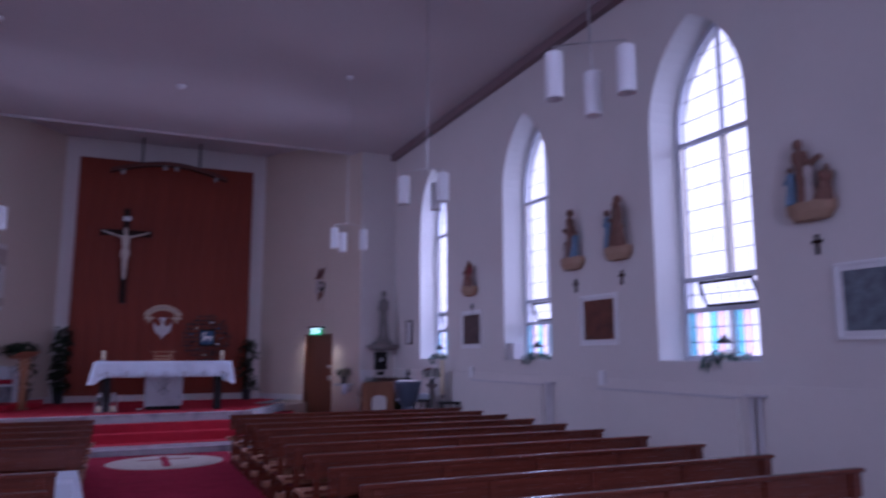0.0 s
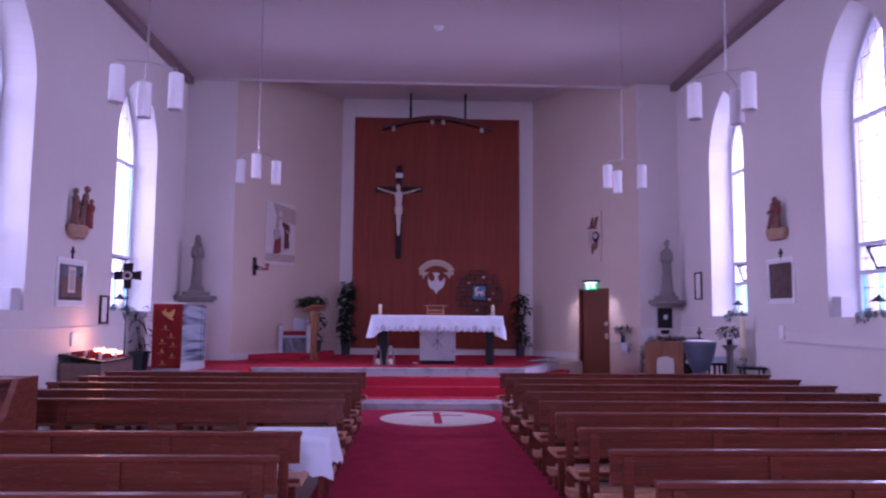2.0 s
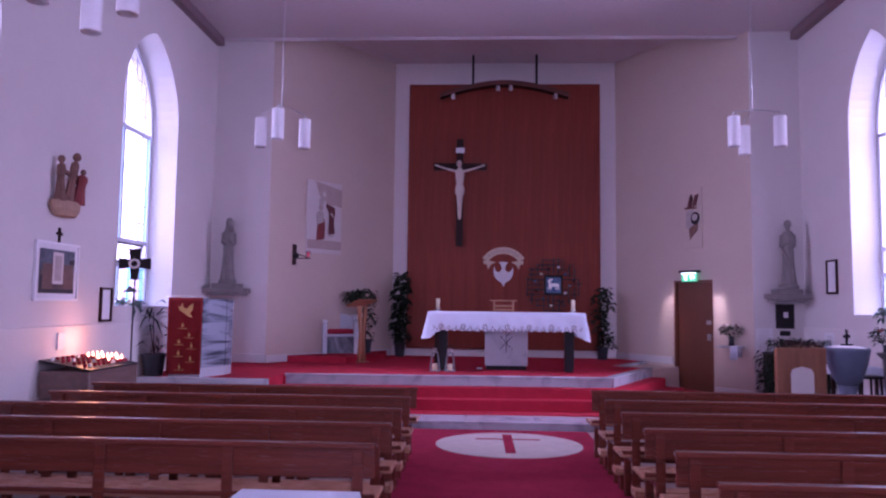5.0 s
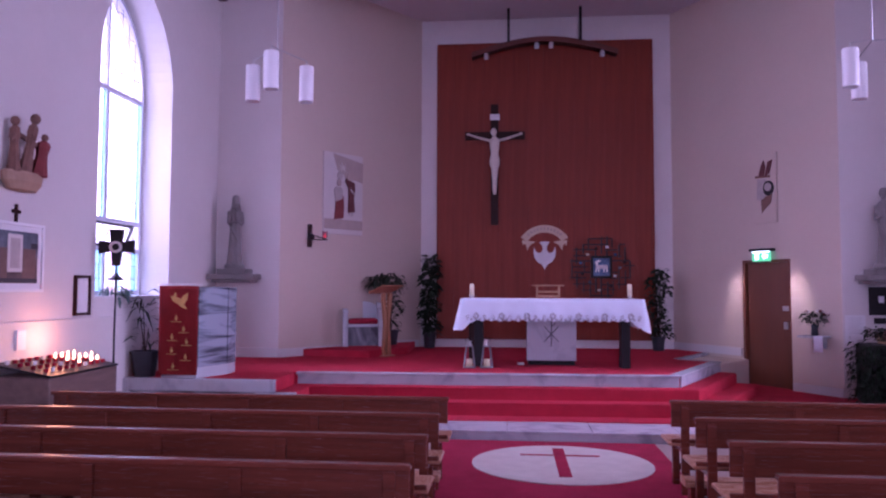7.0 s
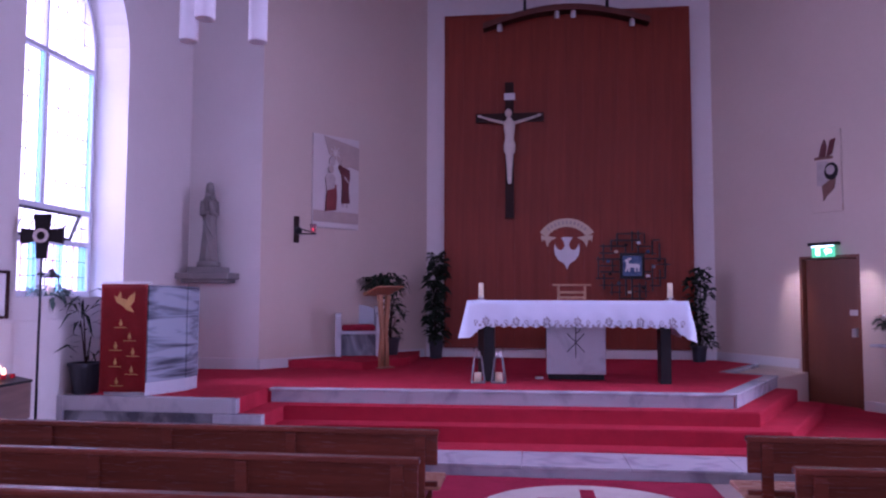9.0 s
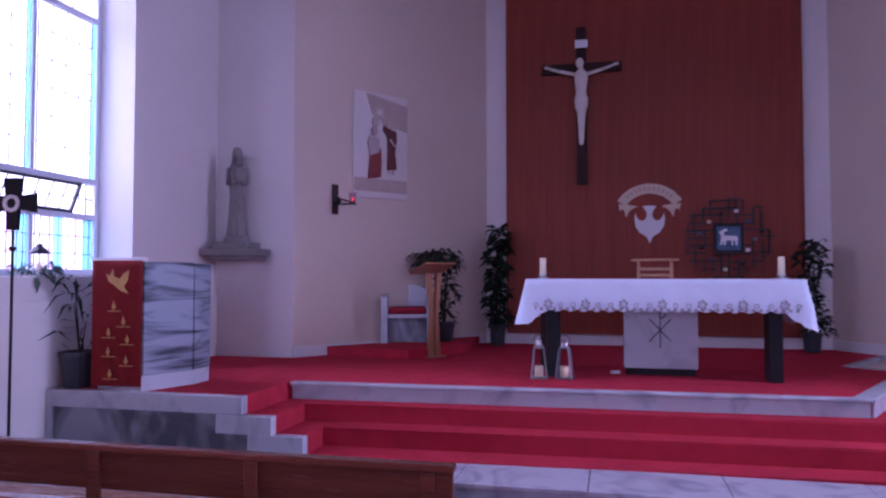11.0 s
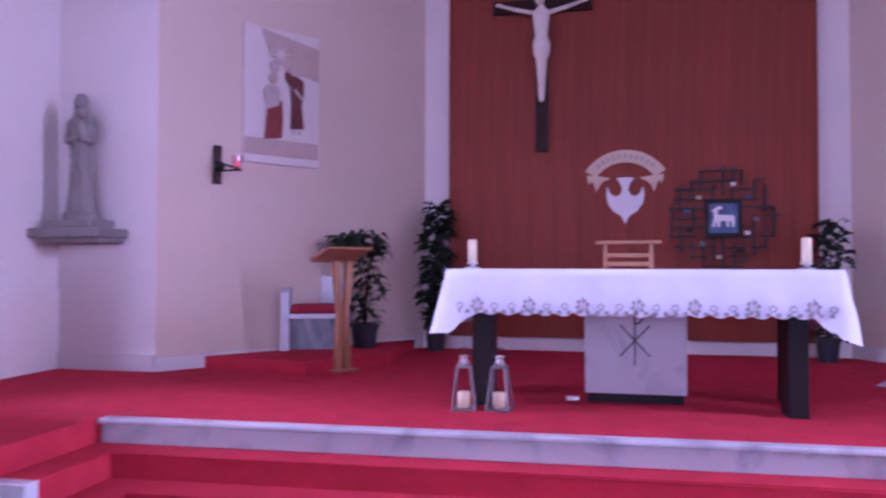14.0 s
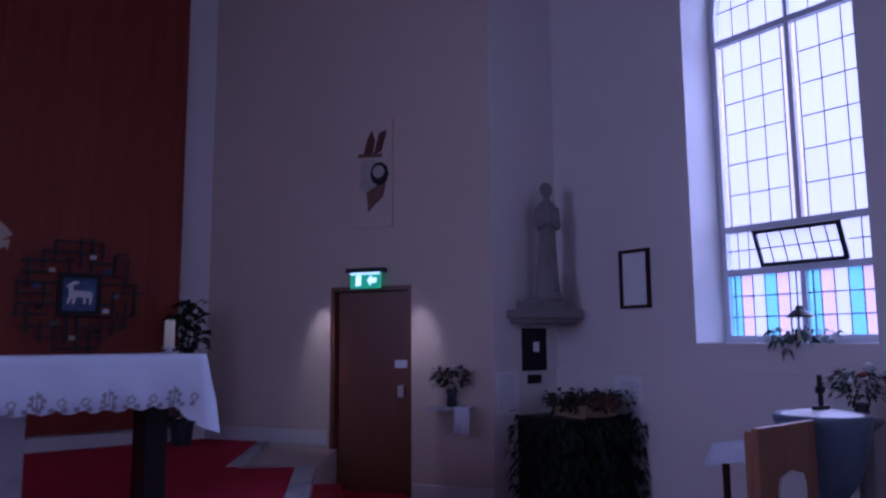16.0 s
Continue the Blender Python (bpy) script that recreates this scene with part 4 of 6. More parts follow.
# ---- presider's chair on its platform ----
bm = bmesh.new()
prism(bm, [(-3.24, 18.54), (-1.90, 18.27), (-1.36, 19.10), (-1.42, 20.55)], ZD + .001, ZD + 0.115)
structure("chair_platform", bm, CARPET, label="low red carpeted platform against the chancel wall")
chair = thing("presider_chair", "white marble presider's chair with a red cushion", "chair", pose(-2.24, 19.40, ZD + .116, 0, 0, 16))
for x in (-.36, .27):
    bm = bmesh.new()
    prism(bm, [(-.26, 0), (.27, 0), (.27, .78), (.16, .76), (.02, .68), (-.20, .655), (-.26, .62)], x, x + .09, Matrix(((0, 0, 1, 0), (1, 0, 0, 0), (0, 1, 0, 0), (0, 0, 0, 1))))
    bmesh.ops.bevel(bm, geom=bm.edges[:], offset=.006, segments=1, affect="EDGES")
    part("side", bm, MARBLE, chair)
bm = bmesh.new()
plate(bm, [(-.269, 0), (.269, 0), (.269, .70)] + [(.269 * math.cos(math.pi * k / 10), .70 + .10 * math.sin(math.pi * k / 10)) for k in range(1, 10)] + [(-.269, .70)], .08, pose(0, .27, 0))
part("backrest", bm, MARBLE, chair, "rounded marble backrest")
part("seat", block(-.269, -.25, .345, .269, .189, .395, .004), MARBLE, chair)
# shade under the seat is put in by using the grey marble here
part("apron", block(-.269, -.12, .001, .269, -.08, .344, .003), MARBLE_GREY, chair, "marble front with the shade under the seat coloured grey")
part("cushion", block(-.26, -.24, .396, .26, .18, .49, .03, 3), VELVET, chair, "crimson seat cushion")

lec = thing("small_lectern", "light oak lectern with a splayed twin stem", "lectern", pose(-1.66, 18.60, ZD + .001, 0, 0, -128))
for s in (-1, 1):
    bm = bmesh.new()
    plate(bm, [(s * .02, 0), (s * .095, 0), (s * .060, .55), (s * .115, 1.07), (s * .045, 1.07), (s * .008, .55)][::s], .05, pose(0, .025, 0))
    part("stem", bm, PALEWOOD, lec)
part("base", block(-.13, -.10, 0, .13, .10, .018, .004), PALEWOOD, lec)
bm = block(-.25, -.17, 0, .25, .17, .022, .005, m=pose(0, 0, 1.13, 20, 0, 0))
part("desk", bm, PALEWOOD, lec)
part("ledge", block(-.25, -.19, -.01, .25, -.171, .045, .004, m=pose(0, 0, 1.13, 20, 0, 0)), PALEWOOD, lec)


def potted(name, label, at, height, crown, count, size, seed, pot=(.15, .12, .3), clusters=6, slim=.5):
    p = thing(name, label, "potted plant", at)
    r0, r1, h = pot
    bm = bmesh.new()
    lathe(bm, [(r1, 0), (r0, h - .04), (r0 + .015, h - .04), (r0 + .015, h), (r0 - .015, h), (r0 - .03, h - .05)], 20)
    part("pot", bm, POT, p, "dark plastic pot", smooth=False)
    bm = bmesh.new()
    lathe(bm, [(r0 - .03, h - .06), (r0 - .028, h - .045), (0, h - .035)], 16)
    part("soil", bm, SOIL, p)
    rnd = random.Random(seed)
    bm, sm = bmesh.new(), bmesh.new()
    for i in range(clusters):
        t = (i + .6) / clusters
        a = rnd.uniform(0, 6.28)
        q = (rnd.uniform(.2, 1) * crown * .45 * math.cos(a), rnd.uniform(.2, 1) * crown * .45 * math.sin(a), h + t * (height - h))
        rod(sm, (0, 0, h - .05), q, .010, 6, .005)
        leaves(bm, q, (crown * .62, crown * .62, (height - h) / clusters * .9), count // clusters, size, seed * 31 + i, .35, slim)
    part("stem", sm, DARKWOOD, p)
    part("foliage", bm, LEAF, p)
    return p


potted("rubber_plant", "tall dark-leaved plant in a pot beside the reredos", pose(-1.12, 20.42, ZD + .001), 1.74, .16, 330, .17, 1, (.12, .10, .30), 11, .78)
potted("potted_fern", "bushy dark-leaved plant in a pot beside the reredos", pose(3.22, 20.35, ZD + .001), 1.48, .22, 340, .14, 2, (.12, .10, .26), 8, .6)
pl = potted("weeping_fig", "trailing green plant behind the oak lectern", pose(-1.76, 19.62, ZD + .116), 1.25, .22, 260, .13, 3, (.15, .12, .27), 7, .42)
bm = bmesh.new()
leaves(bm, (-.10, 0, 1.16), (.36, .25, .15), 220, .15, 77, .6, .4, .2)
part("crown", bm, LEAF, pl)

# ---- sanctuary lamp ----
W = (CL, BL)
sl = thing("sanctuary_lamp", "wall-mounted dark bracket with a glowing red lamp", "lamp", on_wall(*W, 0.60, 2.66))
part("back_plate", block(-.045, -.03, -.20, .045, -.002, .20, .008), DARKWOOD, sl)
bm = bmesh.new()
ball(bm, (0, -.06, -.02), .06), rod(bm, (0, -.05, -.07), (.06, -.34, -.08), .010), rod(bm, (0, -.05, .02), (.06, -.34, -.06), .009)
lathe(bm, [(.05, -.09), (.05, -.075), (.03, -.07)], 14, pose(.06, -.36, 0))
part("bracket", bm, DARKMETAL, sl, smooth=True)
bm = bmesh.new()
lathe(bm, [(.03, -.07), (.045, -.03), (.05, .06), (.046, .06), (.028, -.05)], 14, pose(.06, -.36, 0))
part("glass", bm, GLASS_PINK, sl)
bm = bmesh.new()
lathe(bm, [(.0, -.045), (.011, -.04), (.010, -.015), (0, .01)], 10, pose(.06, -.36, 0))
part("flame", bm, REDGLOW, sl)


def robed(bm, x, y, z, h, w, mat_index, seed, head_index=None, lean=0.0):
    start = len(bm.faces)
    m = pose(x, y, z, 0, lean, seed * 37)
    lathe(bm, [(0, 0), (w * .95, .0), (w, .03 * h), (w * .8, .25 * h), (w * .62, .5 * h), (w * .78, .68 * h), (w * .7, .78 * h), (w * .3, .84 * h), (w * .2, .86 * h)], 18, m, flat=.72, folds=7, fold=.07)
    rod(bm, m @ Vector((w * .62, 0, .74 * h)), m @ Vector((w * .25, -w * .7, .55 * h)), w * .2, 8, w * .14)
    rod(bm, m @ Vector((-w * .62, 0, .74 * h)), m @ Vector((-w * .1, -w * .75, .60 * h)), w * .2, 8, w * .14)
    paint_from(bm, start, mat_index)
    start = len(bm.faces)
    ball(bm, m @ Vector((0, -w * .05, .92 * h)), .085 * h, .85, .95, 1.05)
    paint_from(bm, start, mat_index if head_index is None else head_index)


# ---- painted stone reliefs on the splayed walls ----
def relief_picture(name, at, w, h, label, bars, ground=None):
    p = thing(name, label, "wall relief", at)
    part("ground", block(-w / 2, -.035, 0, w / 2, -.002, h, .006), ground or STUCCO, p)
    for x0, z0, x1, z1 in bars:
        part("field", block(x0, -.045, z0, x1, -.0355, z1, .004), TANPAINT, p, "tan painted field")
    return p


fr = relief_picture("figure_relief", on_wall(*W, 1.32, 2.72), 0.90, 1.47, "pale wall relief with two robed figures in red", [(-.44, .09, .44, .27)])


def painted(owner, material, pts, lift=.0455, depth=.018):
    bm = bmesh.new()
    plate(bm, pts[::-1], depth, pose(0, -lift, 0))
    return part("painted_shape", bm, material, owner)


def oval(x, z, rx, rz, k=10):
    return [(x + rx * math.cos(2 * math.pi * i / k), z + rz * math.sin(2 * math.pi * i / k)) for i in range(k)]


# tan ground, a robed woman in a red skirt, a man in a dark red robe, a pale head behind and a star
painted(fr, TANPAINT, [(.01, 1.08), (.08, .98), (.28, 1.01), (.44, .97), (.448, 1.34), (-.25, 1.45), (-.15, 1.17)], .0358, .010)
painted(fr, ROBE_PALE, oval(-.10, 1.06, .060, .075), .047)
painted(fr, TANPAINT, oval(-.12, .93, .050, .065), .0475)
painted(fr, ROBE_PALE, [(-.20, .58), (-.05, .64), (-.04, .80), (-.09, .86), (-.19, .85), (-.235, .78)], .0475)
painted(fr, ROBE_RED, [(-.22, .26), (-.02, .29), (-.005, .50), (-.02, .70), (-.10, .66), (-.19, .62)], .046)
painted(fr, TANPAINT, oval(.12, 1.05, .055, .07), .0475)
painted(fr, ROBE_WINE, [(.09, .40), (.25, .42), (.22, .66), (.25, .82), (.24, .95), (.14, .99), (.03, 1.02), (.02, .96), (.09, .86), (.10, .70)], .046)
painted(fr, ROBE_PALE, [(.12, .82), (.22, .73), (.23, .75), (.14, .85)], .065, .006)
for x in (-.17, -.08, .13, .20):
    painted(fr, ROBE_PALE, [(x - .02, .27 + .08 * (x > 0)), (x + .02, .27 + .08 * (x > 0)), (x + .012, .33 + .10 * (x > 0)), (x - .012, .33 + .10 * (x > 0))], .0442, .004)
for k in range(8):
    q = 2 * math.pi * k / 8 + .2
    c, s = math.cos(q), math.sin(q)
    painted(fr, STUCCO, [(-.03 - .012 * s, 1.20 + .012 * c), (-.03 + .012 * s, 1.20 - .012 * c), (-.03 + .12 * c, 1.20 + .12 * s)], .0465, .004)
E1 = (BR, CR)
se = 2.125
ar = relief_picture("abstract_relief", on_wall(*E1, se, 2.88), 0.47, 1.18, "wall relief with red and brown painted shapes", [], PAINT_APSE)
painted(ar, ROBE_WINE, [(-.10, .80), (.0, .80), (.03, .95), (.0, 1.06), (-.05, .97)], .0358)
painted(ar, ROBE_WINE, [(.02, .79), (.11, .83), (.17, 1.05), (.09, 1.03)], .0358)
painted(ar, ROBE_BROWN, [(-.17, .775), (.12, .76), (.12, .80), (-.17, .815)], .0360, .012)
painted(ar, ROBE_PALE, [(-.14, .40), (.0, .36), (.06, .56), (.03, .74), (-.13, .75)], .0358, .012)
painted(ar, BLACKWOOD, oval(.09, .58, .105, .13), .0365, .016)
painted(ar, ROBE_PALE, oval(.085, .60, .07, .07), .0530, .006)
painted(ar, ROBE_BROWN, [(-.04, .17), (.02, .24), (.13, .33), (.16, .47), (.06, .45), (-.06, .38)], .0370, .014)

# ---- door ----
dm = math.degrees(math.atan2(u.y, u.x))
door = new("door_1")
door.matrix_world = pose(PD0.x, PD0.y, Z1 + .007, 0, 0, dm)
tagged(door, "closed brown veneered door with steel push plates", "door", "", "structure")
dw, dh = DS1 - DS0, DTOP - Z1 - .007
part("leaf", block(.052, .08, .006, dw - .052, .125, dh - .052, .004), DOORWOOD, door)
for q in ((.002, 0, .05, dh - .002), (dw - .05, 0, dw - .002, dh - .002), (.051, dh - .05, dw - .051, dh - .002)):
    part("door_frame", block(q[0], .002, q[1], q[2], .16, q[3], .004), DOORWOOD, door, "brown door frame")
part("push_plate", block(dw - .22, .074, 1.28, dw - .08, .0795, 1.36, .002), STEEL, door)
part("door_handle", block(dw - .17, .03, .98, dw - .10, .0795, 1.10, .006), STEEL, door, "steel lever handle")
bm = bmesh.new()
thick_line(bm, PD0 - u * .1, PD1 + u * .1, 0, DTOP + .1, .05)
bmesh.ops.translate(bm, verts=bm.verts, vec=(-u.y * .42, u.x * .42, 0))
structure("passage_wall", bm, PAINT, label="plain wall beyond the door")

ex = thing("exit_sign", "lit green emergency exit sign above the door", "exit sign", on_wall(*E1, se - .03, 2.26))
part("housing", block(-.24, -.12, .14, .20, -.002, .185, .006), DARKMETAL, ex)
sign = part("sign_panel", block(-.20, -.085, -.03, .16, -.065, .138, .004), EXIT_GREEN, ex, "glowing green pictogram panel")
bm = bmesh.new()
plate(bm, [(-.13, 0), (-.07, 0), (-.07, .11), (-.13, .11)][::-1], .003, pose(0, -.0855, 0))
part("pictogram", bm, EXIT_WHITE, sign, "white door pictogram")
bm = bmesh.new()
plate(bm, [(.0, .055), (.05, .11), (.05, .08), (.11, .08), (.11, .03), (.05, .03), (.05, .0)], .003, pose(0, -.0855, 0))
part("arrow", bm, EXIT_WHITE, sign, "white arrow")
part("tube", block(-.19, -.10, .118, .15, -.087, .136, .003), EXIT_WHITE, ex, "light strip")
for s in (-1, 1):
    down = new("exit_sign_downlight", bpy.data.lights.new("exit_sign_downlight", "SPOT"))
    down.data.energy, down.data.color, down.data.spot_size, down.data.spot_blend, down.data.shadow_soft_size = 40.0, (1.0, 0.90, 0.58), radians(40), 0.9, .03
    m = on_wall(*E1, se - .03, 2.40)
    down.matrix_world = look(m @ Vector((s * .565 + .02, -.30, .04)), m @ Vector((s * .58 + .02, .03, -.95)))

sh = thing("wall_shelf", "small white marble shelf on the wall beside the door", "shelf", on_wall(*E1, LEN - .40, 1.0))
part("board", block(-.23, -.22, 0, .20, -.002, .035, .005), MARBLE, sh)
part("bracket", block(.10, -.16, -.16, .14, -.002, -.001, .004), MARBLE, sh)


def bouquet(at, label, r, count, seed, size=.10, vase_h=.17, blooms=10, name="flower_vase", hang=0.0):
    v = thing(name, label, "flowers", at)
    bm = bmesh.new()
    lathe(bm, [(.04, 0), (.055, .01), (.045, vase_h * .6), (.06, vase_h), (.05, vase_h), (.03, vase_h * .4)], 14)
    part("vase", bm, POT, v, "dark vase", smooth=True)
    bm = bmesh.new()
    leaves(bm, (0, 0, vase_h + r * .55), (r, r, r * .6), count, size, seed, .3, .4, hang)
    part("foliage", bm, LEAF, v)
    rnd = random.Random(seed)
    for i in range(blooms):
        a, e = rnd.uniform(0, 6.28), rnd.uniform(.1, 1.2)
        bm = bmesh.new()
        ball(bm, (r * .9 * math.cos(a) * math.cos(e), r * .9 * math.sin(a) * math.cos(e), vase_h + r * .55 + r * .7 * math.sin(e)), .028, 1, 1, .7, 8)
        part("bloom", bm, (PAPER, ROBE_PALE, ROBE_RED)[i % 3], v, "small flower")
    return v


bouquet(on_wall(*E1, LEN - .39, 1.036, .11), "dark vase of mixed flowers and leaves on the shelf", .19, 190, 12, .085)
cl = thing("shelf_cloth", "small white cloth hanging over the shelf edge", "cloth", on_wall(*E1, LEN - .25, 1.036))
bm = bmesh.new()
strip = [(-.08 + .16 * k / 8, .006 * math.sin(k * 1.7)) for k in range(9)]
for rows in (((-.02, .002), (-.222, .002)), ((-.222, .002), (-.232, -.01)), ((-.232, -.01), (-.236, -.24))):
    for a, b in zip(strip, strip[1:]):
        bm.faces.new([bm.verts.new((p[0], y - p[1] * (z < 0), z)) for p, (y, z) in ((a, rows[0]), (b, rows[0]), (b, rows[1]), (a, rows[1]))])
bmesh.ops.remove_doubles(bm, verts=bm.verts, dist=1e-4)
bmesh.ops.solidify(bm, geom=bm.faces[:], thickness=.003)
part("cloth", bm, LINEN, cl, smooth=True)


# ---- statues on bracket shelves ----
def stone_figure(bm, h, w, seed, veil, child):
    """A slim robed figure: robe with deep folds, sleeves, bowed head, and where wanted a veil and a child."""
    m = pose(0, 0, 0, 0, 0, seed)
    lathe(bm, [(0, 0), (w * .95, 0), (w, .02 * h), (w * .84, .18 * h), (w * .70, .40 * h), (w * .66, .54 * h), (w * .80, .68 * h), (w * .82, .76 * h), (w * .58, .815 * h), (w * .30, .84 * h), (w * .24, .87 * h)], 36, m, flat=.78, folds=9, fold=.075)
    for k in (-1, 1):
        rod(bm, m @ Vector((k * w * .74, 0, .77 * h)), m @ Vector((k * w * .82, -w * .35, .60 * h)), w * .27, 10, w * .24)
        rod(bm, m @ Vector((k * w * .82, -w * .35, .60 * h)), m @ Vector((k * w * .10, -w * .85, .64 * h)), w * .24, 10, w * .12)
    # a fold of mantle slung across the front
    rod(bm, m @ Vector((-w * .62, -w * .50, .56 * h)), m @ Vector((w * .40, -w * .70, .34 * h)), w * .16, 8, w * .07)
    rod(bm, m @ Vector((-w * .60, -w * .48, .50 * h)), m @ Vector((w * .10, -w * .75, .16 * h)), w * .13, 8, w * .05)
    head = m @ Vector((0, -w * .16, .925 * h))
    ball(bm, head, .058 * h, .84, .95, 1.16, 14)
    if veil:
        lathe(bm, [(w * .70, .70 * h), (w * .60, .80 * h), (w * .50, .88 * h), (w * .47, .95 * h), (w * .34, .995 * h), (0, 1.01 * h)], 20, m @ pose(0, w * .05, 0), flat=.85, folds=5, fold=.05)
    else:
        ball(bm, m @ Vector((0, w * .06, .935 * h)), .062 * h, .90, .80, 1.08, 14)
    if child:
        lathe(bm, [(0, 0), (w * .30, .01), (w * .33, .10), (w * .25, .19), (w * .12, .22)], 14, m @ pose(w * .30, -w * .72, .60 * h, 0, -12, 0), flat=.9)
        ball(bm, m @ Vector((w * .22, -w * .72, .60 * h + .27)), .045 * h, .9, .95, 1.05)


def statue_on_shelf(x, seed, label, w=1.0, forward=.19, wall=YE, veil=False, child=False, slim=.13):
    s = thing("stone_bracket_shelf", "moulded grey stone bracket shelf on the nave end wall", "shelf", pose(x, wall, 1.84), "statue shelves")
    part("slab", block(-.47 * w, -.42, .05, .47 * w, -.002, .14, .015), STONE, s)
    part("lower_moulding", block(-.40 * w, -.36, 0, .40 * w, -.002, .049, .012), STONE, s)
    part("upper_step", block(-.29 * w, -.36, .141, .29 * w, -.002, .225, .012), STONE, s)
    bm = bmesh.new()
    stone_figure(bm, 1.20, slim, seed, veil, child)
    lathe(bm, [(.165, -.02), (.17, 0), (.165, .05), (.14, .06)], 18, flat=.8)
    solid("stone_statue", bm, STONE, label, "statue", pose(x, wall - forward, 1.84 + .246), smooth=True)


statue_on_shelf(-4.10, 25, "grey stone statue of a veiled figure holding a child", .84, veil=True, child=True)
statue_on_shelf(6.00, -30, "grey stone statue of a robed figure on a bracket shelf", .72, .26, YEE)

# plaque and notices below the right-hand statue
plq = thing("wall_plaque", "dark rectangular plaque beneath the statue shelf", "plaque", pose(6.02, YEE - .002, 1.30))
part("plate", block(-.16, -.03, .07, .16, 0, .50, .004), BLACKWOOD, plq)
part("emblem", block(-.03, -.036, .26, .05, -.0305, .36, .003), PAPER, plq, "small pale emblem")
part("name_plate", block(-.09, -.02, -.06, .09, 0, .03, .003), BLACKWOOD, plq)


def framed(name, at, w, h, mat_frame, mat_in, label, mount=0.0, category="picture"):
    """A frame in the plane x-z, hung against y = 0 and facing -y."""
    f = thing(name, label, category, at)
    b = .022 if mount == 0 else .03
    bm = bmesh.new()
    for q in ((-w / 2, 0, w / 2, b), (-w / 2, h - b, w / 2, h), (-w / 2, b, -w / 2 + b, h - b), (w / 2 - b, b, w / 2, h - b)):
        box(bm, q[0], -.035, q[1], q[2], -.002, q[3])
    part("frame", bm, mat_frame, f)
    if mount:
        part("mount", block(-w / 2 + b, -.014, b, w / 2 - b, -.004, h - b, 0), PAPER, f)
        part("print", block(-w / 2 + b + mount, -.018, b + mount, w / 2 - b - mount, -.0145, h - b - mount, 0), mat_in, f)
    else:
        part("print", block(-w / 2 + b, -.012, b, w / 2 - b, -.004, h - b, 0), mat_in, f)
    return f


EAST = lambda y, z: pose(XR - .0015, y, z, 0, 0, -90)
WEST = lambda y, z: pose(XL + .0015, y, z, 0, 0, 90)
EASTD = lambda y, z: pose(XR - .0315, y, z, 0, 0, -90)
WESTD = lambda y, z: pose(XL + .0315, y, z, 0, 0, 90)
framed("framed_notice", EAST(16.84, 1.97), .35, .56, DARKWOOD, PAPER, "framed paper notice in a thin dark frame", .03, "notice")
framed("framed_notice", WEST(14.28, 1.43), .30, .46, DARKWOOD, PAPER, "framed paper notice in a thin dark frame", .03, "notice")
for y, mm, lab in ((13.50, PIC_DARK, "white-framed dark picture on the nave wall"), (9.38, PIC_WARM, "white-framed dark red picture on the nave wall"), (5.17, PIC_BLUE, "white-framed blue-grey picture on the nave wall")):
    framed("framed_picture", EAST(y, 1.85), .86, .72, WHITEPLASTIC, mm, lab, .05)
pw = framed("framed_picture", WEST(13.10, 1.70), .90, .70, WHITEPLASTIC, PIC_DARK, "white-framed photograph of a building on the nave wall", .06)
part("sky", block(-.36, -.0205, .36, .36, -.0185, .61, 0), PIC_BLUE, pw)
for x0, z0, x1, z1, mm in ((-.10, .20, .12, .58, STUCCO), (-.30, .14, -.101, .44, STANDWOOD), (.121, .14, .33, .44, STANDWOOD), (-.36, .095, .36, .138, INK), (-.36, .139, -.301, .30, INK), (.25, .445, .36, .50, INK)):
    part("image_detail", block(x0, -.0225, z0, x1, -.0207, z1, 0), mm, pw)
part("image_detail", block(-.06, -.0240, .24, .08, -.0227, .54, 0), ROBE_PALE, pw)
for at in (EASTD(13.45, 1.40), EASTD(9.3, 1.40), WESTD(13.2, 1.22)):
    solid("switch_box", block(-.07, -.03, -.1, .07, -.001, .1, .006), WHITEPLASTIC, "small white plastic box on the wall", "wall box", at)
def notice(at, w, h, lines):
    nt = thing("notice_sheet", "white printed paper notice taped to the wall", "notice", at)
    part("sheet", block(-w / 2, -.004, 0, w / 2, -.001, h, 0), PAPER, nt)
    bm = bmesh.new()
    rnd = random.Random(lines)
    for k in range(lines):
        z = h * (.90 - .62 * k / lines)
        ln = w * rnd.uniform(.45, .8) / 2
        box(bm, -ln, -.0055, z - h * .012, ln, -.0042, z + h * .006)
    box(bm, -w * .30, -.0055, h * .12, -w * .26, -.0042, h * .26), box(bm, -w * .34, -.0056, h * .20, -w * .22, -.0043, h * .222)
    box(bm, w * .05, -.0055, h * .06, w * .36, -.0042, h * .12)
    tagged(part("printing", bm, GREYINK, nt, "illegible printed lines"), kind="stuff")


notice(EASTD(16.95, .72), .34, .62, 14)
notice(pose(5.66, YEE - .001, .95), .30, .42, 9)


